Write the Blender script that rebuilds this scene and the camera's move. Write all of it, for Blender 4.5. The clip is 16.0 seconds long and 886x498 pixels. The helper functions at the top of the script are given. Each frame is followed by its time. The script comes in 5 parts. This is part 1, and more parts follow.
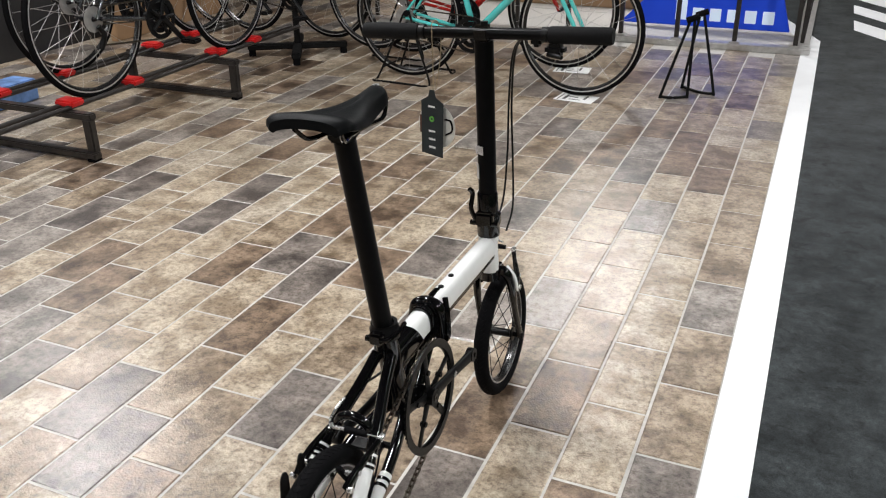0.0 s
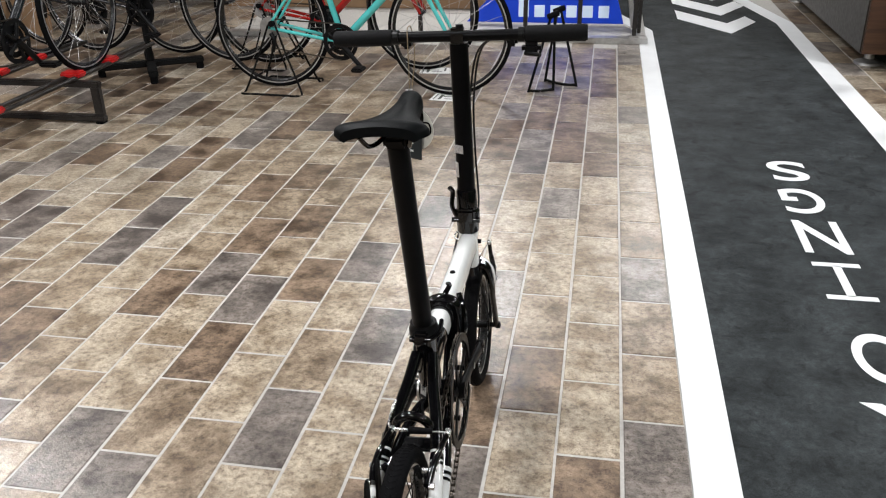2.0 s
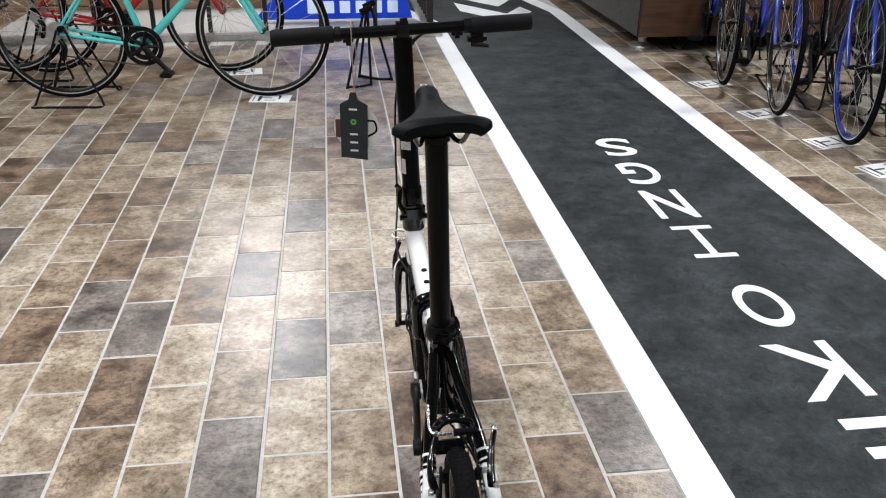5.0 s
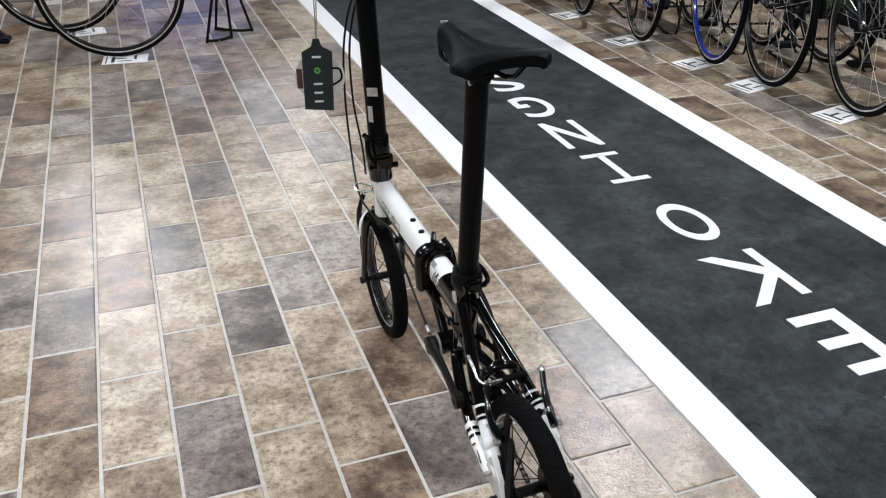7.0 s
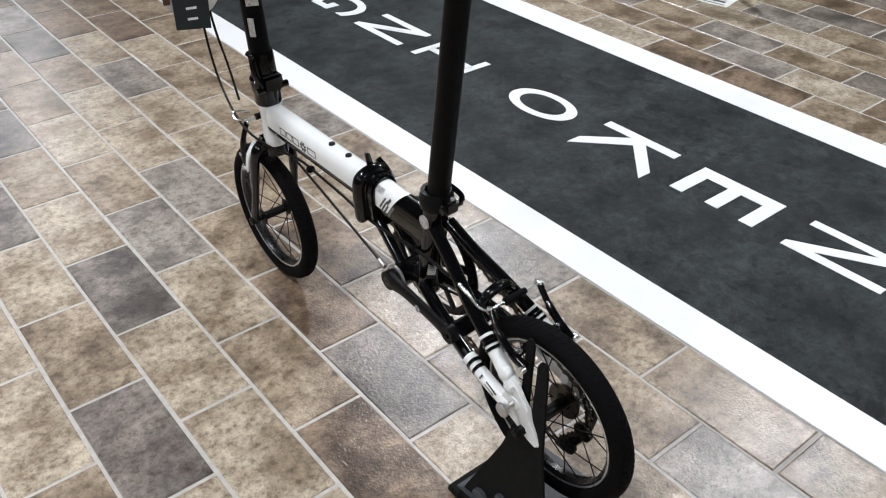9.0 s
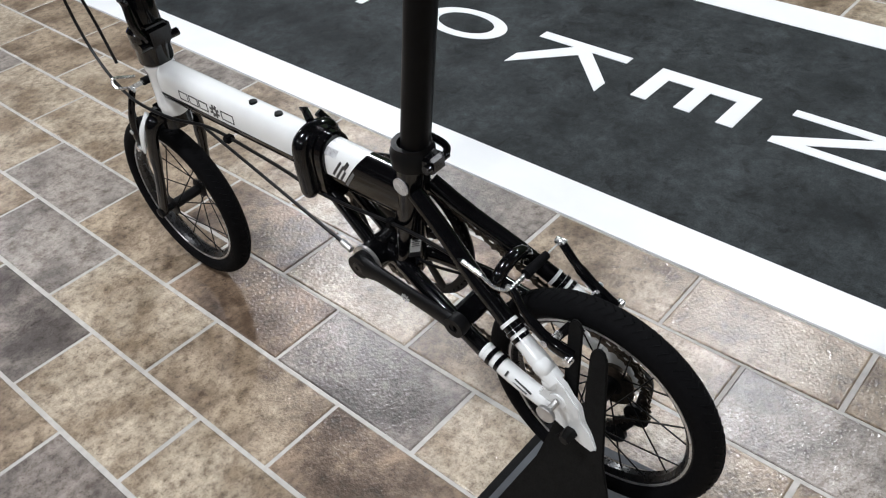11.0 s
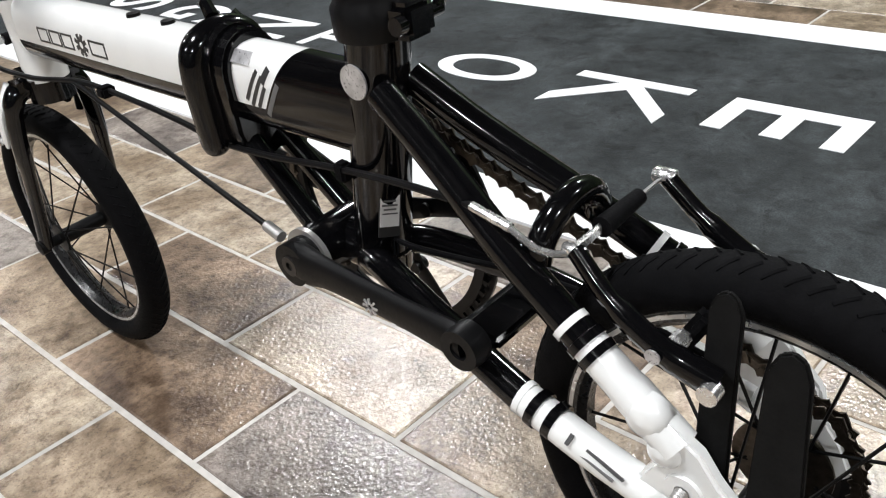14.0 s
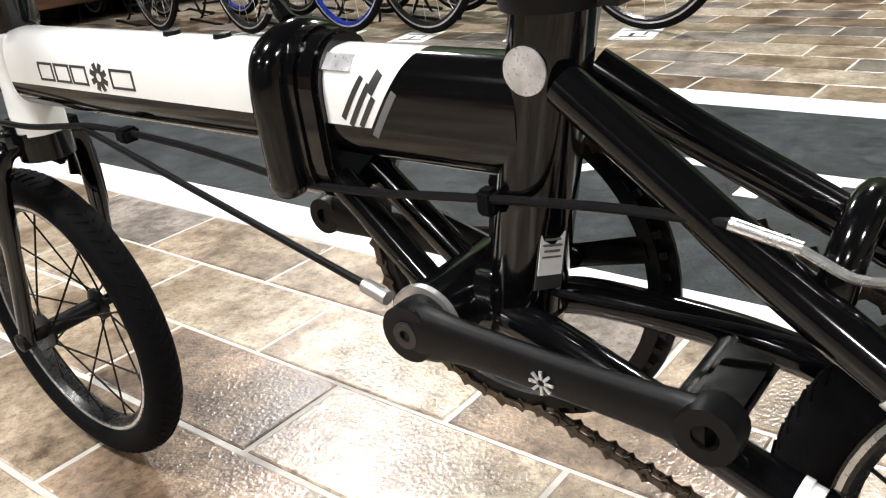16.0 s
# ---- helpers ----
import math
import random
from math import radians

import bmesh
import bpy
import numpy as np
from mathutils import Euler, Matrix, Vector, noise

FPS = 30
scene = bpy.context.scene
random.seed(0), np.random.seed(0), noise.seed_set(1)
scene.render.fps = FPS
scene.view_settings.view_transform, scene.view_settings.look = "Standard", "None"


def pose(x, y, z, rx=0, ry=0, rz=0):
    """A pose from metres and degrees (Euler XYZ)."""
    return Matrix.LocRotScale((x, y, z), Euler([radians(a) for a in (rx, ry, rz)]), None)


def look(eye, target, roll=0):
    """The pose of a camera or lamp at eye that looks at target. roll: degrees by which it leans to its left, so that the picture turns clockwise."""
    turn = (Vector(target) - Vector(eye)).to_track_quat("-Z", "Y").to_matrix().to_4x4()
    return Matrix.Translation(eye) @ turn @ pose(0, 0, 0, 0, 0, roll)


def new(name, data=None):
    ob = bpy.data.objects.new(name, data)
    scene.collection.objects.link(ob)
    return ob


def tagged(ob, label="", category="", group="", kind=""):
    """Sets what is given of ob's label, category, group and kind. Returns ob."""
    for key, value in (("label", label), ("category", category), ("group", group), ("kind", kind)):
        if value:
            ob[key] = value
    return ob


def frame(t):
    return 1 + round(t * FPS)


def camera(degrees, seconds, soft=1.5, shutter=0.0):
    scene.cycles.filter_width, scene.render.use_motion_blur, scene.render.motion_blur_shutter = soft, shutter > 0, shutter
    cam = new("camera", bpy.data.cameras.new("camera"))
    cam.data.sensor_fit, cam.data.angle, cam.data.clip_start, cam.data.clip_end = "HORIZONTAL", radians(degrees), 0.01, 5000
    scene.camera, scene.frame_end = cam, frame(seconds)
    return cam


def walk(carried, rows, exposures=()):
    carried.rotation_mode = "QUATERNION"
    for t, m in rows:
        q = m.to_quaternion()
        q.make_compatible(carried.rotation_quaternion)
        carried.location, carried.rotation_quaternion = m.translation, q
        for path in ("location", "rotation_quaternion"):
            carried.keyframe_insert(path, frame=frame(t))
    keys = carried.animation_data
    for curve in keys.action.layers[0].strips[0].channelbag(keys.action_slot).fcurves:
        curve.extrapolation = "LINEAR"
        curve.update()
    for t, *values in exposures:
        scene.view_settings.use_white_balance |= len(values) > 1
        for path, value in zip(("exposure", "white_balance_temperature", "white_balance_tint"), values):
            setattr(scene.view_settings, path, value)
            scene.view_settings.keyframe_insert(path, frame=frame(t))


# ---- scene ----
cam = camera(54.7, 16.0, soft=1.15)
PATH = [
    (0, (0.075, 0.513, 1.241), (-0.646, 2.162, 0.37), -0.7),
    (0.5, (-0.009, 0.498, 1.247), (-0.63, 2.187, 0.375), -1.0),
    (1, (-0.089, 0.468, 1.25), (-0.612, 2.186, 0.371), -0.6),
    (1.5, (-0.165, 0.418, 1.251), (-0.607, 2.161, 0.374), -0.6),
    (2, (-0.25, 0.366, 1.253), (-0.584, 2.138, 0.387), -1.1),
    (2.5, (-0.324, 0.322, 1.249), (-0.567, 2.116, 0.4), -1.0),
    (3, (-0.394, 0.317, 1.249), (-0.558, 2.125, 0.41), -0.5),
    (3.5, (-0.476, 0.337, 1.25), (-0.558, 2.146, 0.401), -0.4),
    (4, (-0.542, 0.358, 1.246), (-0.528, 2.163, 0.385), -0.4),
    (4.5, (-0.608, 0.369, 1.247), (-0.49, 2.168, 0.382), 0.0),
    (6.8, (-0.964, 0.481, 1.21), (-0.382, 2.134, 0.246), 0.6),
    (7, (-0.986, 0.503, 1.212), (-0.38, 2.139, 0.234), 0.3),
    (7.5, (-1.032, 0.562, 1.201), (-0.32, 2.138, 0.195), 0.1),
    (8, (-1.082, 0.645, 1.181), (-0.226, 2.119, 0.133), 0.4),
    (8.5, (-1.15, 0.729, 1.173), (-0.177, 2.086, 0.072), 0.6),
    (9, (-1.198, 0.795, 1.151), (-0.167, 2.053, -0.013), 0.6),
    (9.2, (-1.207, 0.815, 1.139), (-0.173, 2.049, -0.048), 0.6),
    (11.5, (-1.059, 1.132, 0.949), (0.096, 2.132, -0.342), -5.2),
    (12, (-1.028, 1.179, 0.879), (0.177, 2.136, -0.398), -4.7),
    (12.5, (-0.99, 1.205, 0.807), (0.229, 2.164, -0.455), -4.3),
    (13, (-0.94, 1.22, 0.732), (0.268, 2.256, -0.479), -4.5),
    (13.5, (-0.898, 1.235, 0.661), (0.323, 2.37, -0.443), -5.0),
    (14, (-0.872, 1.258, 0.603), (0.371, 2.467, -0.394), -5.6),
    (14.5, (-0.857, 1.305, 0.558), (0.441, 2.539, -0.332), -5.9),
    (15, (-0.849, 1.338, 0.529), (0.507, 2.57, -0.274), -5.5),
    (15.5, (-0.855, 1.376, 0.517), (0.524, 2.595, -0.264), -5.3),
    (16, (-0.863, 1.431, 0.518), (0.555, 2.599, -0.273), -5.3),
]
walk(cam, [(t, look(eye, target, roll)) for t, eye, target, roll in PATH],
     exposures=[(0.0, -0.06, 6450, 10), (4.5, -0.02, 6250, 10), (7.0, -0.21, 6150, 10), (9.0, -0.27, 6150, 10), (12.5, -0.24, 6100, 10),
                (14.0, 0.12, 6350, 10), (15.0, 0.34, 6450, 10), (16.0, 0.62, 6620, 10)])

# ---------------------------------------------------------------- light
LAMP_POWER = 43.0
world = bpy.data.worlds.new("shop_air")
world.use_nodes = True
scene.world = world
world.node_tree.nodes["Background"].inputs[0].default_value = (0.75, 0.8, 0.9, 1)
world.node_tree.nodes["Background"].inputs[1].default_value = 0.05
CEIL = 2.9
# first five follow floor reflections; last four are unseen lamps added as fill
LAMP_SPOTS = [(1.92, 4.5, 1.8), (-1.4, 7.5, 1.6), (0.45, 9.0, 1.1), (2.42, 2.1, 1.5), (-4.1, 3.9, 1.6), (1.6, -0.6, 1.0), (-1.3, -1.2, 1.5), (-4.1, 0.4, 1.5), (-1.6, 2.4, 1.6)]
for sx, sy, share in LAMP_SPOTS:
    lamp = bpy.data.lights.new("downlight_or_fill_beam", "AREA")
    lamp.shape, lamp.size, lamp.energy, lamp.color = "DISK", 0.38, LAMP_POWER * share, (0.99, 0.985, 0.985)
    new("downlight_or_fill_beam", lamp).matrix_world = pose(sx, sy, CEIL - 0.035)


# ---------------------------------------------------------------- materials
def node_mat(name, rough=0.5, metal=0.0, coat=0.0, spec=0.5):
    m = bpy.data.materials.new(name)
    m.use_nodes = True
    b = m.node_tree.nodes["Principled BSDF"]
    b.inputs["Roughness"].default_value = rough
    b.inputs["Metallic"].default_value = metal
    b.inputs["Coat Weight"].default_value = coat
    b.inputs["Coat Roughness"].default_value = 0.05
    b.inputs["Specular IOR Level"].default_value = spec
    return m, m.node_tree, b


def noise_node(nt, scale, detail=4.0, rough=0.55, coord="Object", offset=None):
    tc = nt.nodes.new("ShaderNodeTexCoord")
    n = nt.nodes.new("ShaderNodeTexNoise")
    n.inputs["Scale"].default_value = scale
    n.inputs["Detail"].default_value = detail
    n.inputs["Roughness"].default_value = rough
    src = tc.outputs[coord]
    if offset is not None:
        add = nt.nodes.new("ShaderNodeVectorMath")
        nt.links.new(src, add.inputs[0])
        nt.links.new(offset, add.inputs[1])
        src = add.outputs[0]
    nt.links.new(src, n.inputs["Vector"])
    return n


def ramp(nt, fac, stops, mode="LINEAR"):
    r = nt.nodes.new("ShaderNodeValToRGB")
    r.color_ramp.interpolation = mode
    e = r.color_ramp.elements
    while len(e) < len(stops):
        e.new(0.5)
    for i, (p, c) in enumerate(stops):
        e[i].position, e[i].color = p, (*c, 1) if len(c) == 3 else c
    nt.links.new(fac, r.inputs[0])
    return r


def mixc(nt, a, b, fac, blend="MIX"):
    m = nt.nodes.new("ShaderNodeMix")
    m.data_type, m.blend_type = "RGBA", blend
    for sock, v in ((m.inputs[0], fac), (m.inputs[6], a), (m.inputs[7], b)):
        if isinstance(v, (int, float)):
            sock.default_value = v
        elif isinstance(v, tuple):
            sock.default_value = (*v, 1)
        else:
            nt.links.new(v, sock)
    return m.outputs[2]


def bump(nt, b, height, strength=0.2, dist=0.002):
    n = nt.nodes.new("ShaderNodeBump")
    n.inputs["Strength"].default_value, n.inputs["Distance"].default_value = strength, dist
    nt.links.new(height, n.inputs["Height"])
    nt.links.new(n.outputs[0], b.inputs["Normal"])


def paint(name, color, rough=0.3, metal=0.0, coat=0.0, vary=0.15, scale=35.0, bumps=0.0, spec=0.5):
    """A coloured surface with faint wear in tone and gloss."""
    m, nt, b = node_mat(name, rough, metal, coat, spec)
    n = noise_node(nt, scale)
    dark = tuple(c * (1 - vary) for c in color)
    light = tuple(min(1.0, c * (1 + vary)) for c in color)
    r = ramp(nt, n.outputs[0], [(0.3, dark), (0.7, light)])
    nt.links.new(r.outputs[0], b.inputs["Base Color"])
    n2 = noise_node(nt, scale * 6)
    rr = ramp(nt, n2.outputs[0], [(0.3, (rough * 0.85,) * 3), (0.75, (min(1, rough * 1.25),) * 3)])
    nt.links.new(rr.outputs[0], b.inputs["Roughness"])
    if bumps:
        bump(nt, b, n2.outputs[0], bumps, 0.001)
    return m


def tile_material(name, per_island, tone=None):
    """Mottled stone-look vinyl plank, every piece in a tone of its own."""
    m, nt, b = node_mat(name, 0.40, coat=0.8, spec=0.5)
    b.inputs["Coat Roughness"].default_value = 0.13
    if per_island:
        rnd = nt.nodes.new("ShaderNodeNewGeometry").outputs["Random Per Island"]
    else:
        rnd = nt.nodes.new("ShaderNodeObjectInfo").outputs["Random"]
    comb = nt.nodes.new("ShaderNodeCombineXYZ")
    mul = nt.nodes.new("ShaderNodeMath")
    mul.operation, mul.inputs[1].default_value = "MULTIPLY", 37.0
    nt.links.new(rnd, mul.inputs[0])
    nt.links.new(mul.outputs[0], comb.inputs[0])
    nt.links.new(mul.outputs[0], comb.inputs[2])
    pick = rnd
    if tone is not None:
        value = nt.nodes.new("ShaderNodeValue")
        value.outputs[0].default_value = tone
        pick = value.outputs[0]
    pale = ramp(nt, pick, [(0.0, (0.51, 0.435, 0.335)), (0.24, (0.41, 0.33, 0.24)), (0.44, (0.36, 0.322, 0.288)),
                          (0.60, (0.29, 0.212, 0.148)), (0.78, (0.255, 0.222, 0.197)), (0.90, (0.54, 0.475, 0.385))], "CONSTANT")
    deep = ramp(nt, pick, [(0.0, (0.25, 0.19, 0.128)), (0.24, (0.15, 0.106, 0.068)), (0.44, (0.145, 0.126, 0.113)),
                          (0.60, (0.078, 0.050, 0.032)), (0.78, (0.080, 0.067, 0.060)), (0.90, (0.29, 0.235, 0.17))], "CONSTANT")
    big = noise_node(nt, 9.0, 4.0, 0.62, offset=comb.outputs[0])
    fbig = ramp(nt, big.outputs[0], [(0.37, (0, 0, 0)), (0.60, (1, 1, 1))])
    mid = noise_node(nt, 60.0, 6.0, 0.75, offset=comb.outputs[0])
    fmid = ramp(nt, mid.outputs[0], [(0.35, (0.34, 0.29, 0.25)), (0.50, (0.92, 0.90, 0.88)), (0.62, (1.22, 1.22, 1.2))])
    spot = noise_node(nt, 260.0, 3.0, 0.65)
    fspot = ramp(nt, spot.outputs[0], [(0.32, (0.42, 0.36, 0.31)), (0.45, (1, 1, 1)), (0.62, (1, 1, 1)), (0.72, (1.3, 1.3, 1.28))])
    c = mixc(nt, deep.outputs[0], pale.outputs[0], fbig.outputs[0])
    c = mixc(nt, c, fmid.outputs[0], 0.9, "MULTIPLY")
    c = mixc(nt, c, fspot.outputs[0], 0.8, "MULTIPLY")
    nt.links.new(c, b.inputs["Base Color"])
    fr = ramp(nt, mid.outputs[0], [(0.3, (0.30,) * 3), (0.7, (0.44,) * 3)])
    nt.links.new(fr.outputs[0], b.inputs["Roughness"])
    relief = noise_node(nt, 190.0, 2.0, 0.55)
    bump(nt, b, relief.outputs[0], 1.0, 0.001)
    nt.links.new(b.inputs["Normal"].links[0].from_socket, b.inputs["Coat Normal"])
    return m


def asphalt_material():
    m, nt, b = node_mat("charcoal_vinyl", 0.62, spec=0.16)
    n1 = noise_node(nt, 5.5, 8.0, 0.68)
    n2 = noise_node(nt, 34.0, 8.0, 0.75)
    n3 = noise_node(nt, 420.0, 2.0, 0.6)
    n4 = noise_node(nt, 13.0, 9.0, 0.74)
    n4.inputs["Distortion"].default_value = 0.8
    r4 = ramp(nt, n4.outputs[0], [(0.37, (0.30, 0.28, 0.28)), (0.46, (1, 1, 1)), (0.60, (1, 1, 1)), (0.70, (1.5, 1.55, 1.6))])
    r1 = ramp(nt, n1.outputs[0], [(0.35, (0.011, 0.0133, 0.0143)), (0.65, (0.042, 0.049, 0.0515))])
    r2 = ramp(nt, n2.outputs[0], [(0.36, (0.35, 0.35, 0.35)), (0.60, (1.35, 1.35, 1.35))])
    c = mixc(nt, r1.outputs[0], r2.outputs[0], 0.8, "MULTIPLY")
    c = mixc(nt, c, r4.outputs[0], 0.8, "MULTIPLY")
    r5 = ramp(nt, n3.outputs[0], [(0.35, (0.6, 0.6, 0.6)), (0.62, (1.35, 1.35, 1.35))])
    c = mixc(nt, c, r5.outputs[0], 0.7, "MULTIPLY")
    nt.links.new(c, b.inputs["Base Color"])
    rr = ramp(nt, n2.outputs[0], [(0.3, (0.50,) * 3), (0.7, (0.72,) * 3)])
    nt.links.new(rr.outputs[0], b.inputs["Roughness"])
    bump(nt, b, n3.outputs[0], 0.35, 0.001)
    return m


def wood_material():
    m, nt, b = node_mat("walnut_board", 0.45)
    tc = nt.nodes.new("ShaderNodeTexCoord")
    mp = nt.nodes.new("ShaderNodeMapping")
    mp.inputs["Scale"].default_value = (1.2, 1.2, 14)
    nt.links.new(tc.outputs["Object"], mp.inputs[0])
    n = nt.nodes.new("ShaderNodeTexNoise")
    n.inputs["Scale"].default_value, n.inputs["Detail"].default_value = 3.0, 6.0
    nt.links.new(mp.outputs[0], n.inputs["Vector"])
    r = ramp(nt, n.outputs[0], [(0.3, (0.028, 0.012, 0.006)), (0.7, (0.075, 0.034, 0.016))])
    nt.links.new(r.outputs[0], b.inputs["Base Color"])
    return m


def hedge_material():
    m, nt, b = node_mat("hedge_print", 0.7)
    n1 = noise_node(nt, 28.0, 6.0, 0.7)
    n2 = noise_node(nt, 5.0, 4.0, 0.6)
    r1 = ramp(nt, n1.outputs[0], [(0.3, (0.006, 0.014, 0.003)), (0.55, (0.025, 0.055, 0.010)), (0.75, (0.10, 0.14, 0.03))])
    r2 = ramp(nt, n2.outputs[0], [(0.3, (0.5, 0.5, 0.5)), (0.7, (1.1, 1.1, 1.0))])
    nt.links.new(mixc(nt, r1.outputs[0], r2.outputs[0], 1.0, "MULTIPLY"), b.inputs["Base Color"])
    return m


def glow(name, color, strength):
    m, nt, b = node_mat(name, 0.5)
    b.inputs["Base Color"].default_value = (*color, 1)
    b.inputs["Emission Color"].default_value = (*color, 1)
    b.inputs["Emission Strength"].default_value = strength
    return m


def glass_material():
    m, nt, b = node_mat("clear_pane", 0.03)
    b.inputs["Base Color"].default_value = (0.92, 0.97, 0.96, 1)
    b.inputs["Transmission Weight"].default_value = 1.0
    b.inputs["IOR"].default_value = 1.05
    return m


TONES = {"P": ("cream", 0.10), "T": ("tan", 0.33), "L": ("pale_grey", 0.50), "B": ("brown", 0.68), "G": ("dark_grey", 0.84), "W": ("ivory", 0.95)}
M_TILES = {key: tile_material(word + "_vinyl_piece", False, tone) for key, (word, tone) in TONES.items()}
M_TILE_FAR = tile_material("stone_vinyl_field", True)
M_GROUT = paint("pale_joint", (0.46, 0.44, 0.41), 0.6, vary=0.12, scale=60)
M_LANE = asphalt_material()
M_LINE = paint("white_floor_film", (0.84, 0.85, 0.86), 0.34, vary=0.03, scale=8, bumps=0.05)
M_BLACK = paint("black_gloss_enamel", (0.002, 0.002, 0.0024), 0.11, coat=0.12, vary=0.2, spec=0.36)
M_SATIN = paint("black_satin_alloy", (0.003, 0.003, 0.0034), 0.42, vary=0.2, scale=60, spec=0.18)
M_POST = paint("black_anodised_tube", (0.002, 0.002, 0.0024), 0.38, vary=0.25, scale=90, spec=0.10)
M_RUBBER = paint("tyre_rubber", (0.0035, 0.0035, 0.004), 0.72, vary=0.25, scale=120, bumps=0.2, spec=0.06)
M_FOAM = paint("grip_foam", (0.003, 0.003, 0.0035), 0.85, vary=0.3, scale=200, bumps=0.3, spec=0.25)
M_SADDLE = paint("saddle_cover", (0.003, 0.0037, 0.0042), 0.5, vary=0.15, scale=150, bumps=0.12, spec=0.07)
M_WHITE = paint("white_frame_enamel", (0.80, 0.81, 0.80), 0.18, coat=0.5, vary=0.02)
M_CHROME = paint("polished_steel", (0.75, 0.75, 0.74), 0.25, metal=0.9, vary=0.08)
M_STEEL = paint("brushed_steel", (0.5, 0.49, 0.48), 0.35, metal=0.8, vary=0.15)
M_CHAIN = paint("oiled_chain_steel", (0.10, 0.085, 0.07), 0.38, metal=1.0, vary=0.3, scale=200)
M_RIM = paint("black_rim", (0.005, 0.005, 0.0055), 0.28, vary=0.2)
M_BRAKE_TRACK = paint("machined_rim_edge", (0.6, 0.6, 0.6), 0.3, metal=0.8, vary=0.1)
M_INK = paint("dark_print", (0.03, 0.03, 0.03), 0.4, vary=0.1)
M_GREYINK = paint("grey_print", (0.12, 0.12, 0.12), 0.4, vary=0.1)
M_FOIL = paint("silver_label", (0.55, 0.55, 0.56), 0.3, metal=0.6, vary=0.3, scale=90)
M_PAPER = paint("white_paper", (0.78, 0.78, 0.77), 0.6, vary=0.03)
M_CARD = paint("slate_card", (0.012, 0.02, 0.024), 0.4, vary=0.15)
M_STRING = paint("jute_string", (0.32, 0.25, 0.16), 0.9, vary=0.3, scale=300)
M_CLEAR = paint("milky_plastic_disc", (0.68, 0.67, 0.62), 0.3, vary=0.1)
M_BROWN = paint("brown_print", (0.10, 0.04, 0.025), 0.5)
M_LEAFGREEN = paint("green_print", (0.10, 0.36, 0.05), 0.5)
M_PLATE = paint("black_powder_coat", (0.006, 0.006, 0.006), 0.6, vary=0.25, scale=80, bumps=0.1, spec=0.10)
M_GREYPLATE = paint("slate_sheet", (0.030, 0.035, 0.042), 0.45, vary=0.15)
M_RED = paint("red_plastic", (0.48, 0.012, 0.012), 0.35, vary=0.1)
M_DKSTEEL = paint("dark_rack_steel", (0.03, 0.026, 0.024), 0.4, metal=0.4, vary=0.25)
M_CELESTE = paint("turquoise_enamel", (0.09, 0.52, 0.50), 0.2, coat=0.4, vary=0.05)
M_REDFRAME = paint("red_enamel", (0.36, 0.015, 0.012), 0.2, coat=0.4, vary=0.08)
M_BLUEFRAME = paint("blue_enamel", (0.012, 0.035, 0.30), 0.2, coat=0.4, vary=0.08)
M_DARKFRAME = paint("dark_grey_enamel", (0.008, 0.009, 0.011), 0.25, coat=0.4, vary=0.1)
M_WOOD = wood_material()
M_GREYPANEL = paint("grey_laminate", (0.04, 0.035, 0.03), 0.4, vary=0.2, scale=6)
M_HEDGE = hedge_material()
M_WALL = paint("cream_wall", (0.16, 0.135, 0.10), 0.8, vary=0.05, scale=3)
M_BEIGE = paint("beige_board", (0.28, 0.17, 0.09), 0.6, vary=0.12, scale=5)
M_DKWALL = paint("black_panel", (0.012, 0.012, 0.013), 0.45, vary=0.2, scale=4)
# unseen ceiling, dark grey so that little light bounces off it
M_CEIL = paint("dark_ceiling_board", (0.05, 0.05, 0.052), 0.85, vary=0.03, scale=2)
M_BLUE = glow("lit_blue_sign", (0.0, 0.045, 0.55), 0.16)
M_SIGNWHITE = glow("lit_white_letters", (0.6, 0.7, 0.85), 0.35)
M_GLOW = glow("lamp_diffuser", (1.0, 0.97, 0.93), 18.0)
M_GLASS = glass_material()
M_POSTER = paint("printed_poster", (0.12, 0.22, 0.45), 0.5, vary=0.5, scale=12)


# ---------------------------------------------------------------- mesh tools
def part(name, bm, mat, parent=None, label="", smooth=True):
    me = bpy.data.meshes.new(name)
    bm.normal_update()
    bm.to_mesh(me)
    bm.free()
    me.materials.append(mat)
    if smooth:
        me.shade_smooth()
        me.set_sharp_from_angle(angle=radians(38))
    else:
        me.shade_flat()
    ob = new(name, me)
    ob.parent = parent
    if label:
        ob["label"] = label
    return ob


def thing(name, m, label, category, group="", kind=""):
    ob = new(name)
    ob.empty_display_size = 0.05
    ob.matrix_world = m
    return tagged(ob, label, category, group, kind)


def add_box(bm, cx, cy, cz, sx, sy, sz, turn=None, bevel=0.0):
    g = bmesh.ops.create_cube(bm, size=1.0)
    m = Matrix.Translation((cx, cy, cz)) @ (turn or Matrix.Identity(4)) @ Matrix.Diagonal((sx, sy, sz, 1))
    bmesh.ops.transform(bm, matrix=m, verts=g["verts"])
    if bevel:
        edges = list({e for v in g["verts"] for e in v.link_edges})
        bmesh.ops.bevel(bm, geom=edges, offset=bevel, segments=2, affect="EDGES", clamp_overlap=True)
    return bm


def box(*args, **kw):
    return add_box(bmesh.new(), *args, **kw)


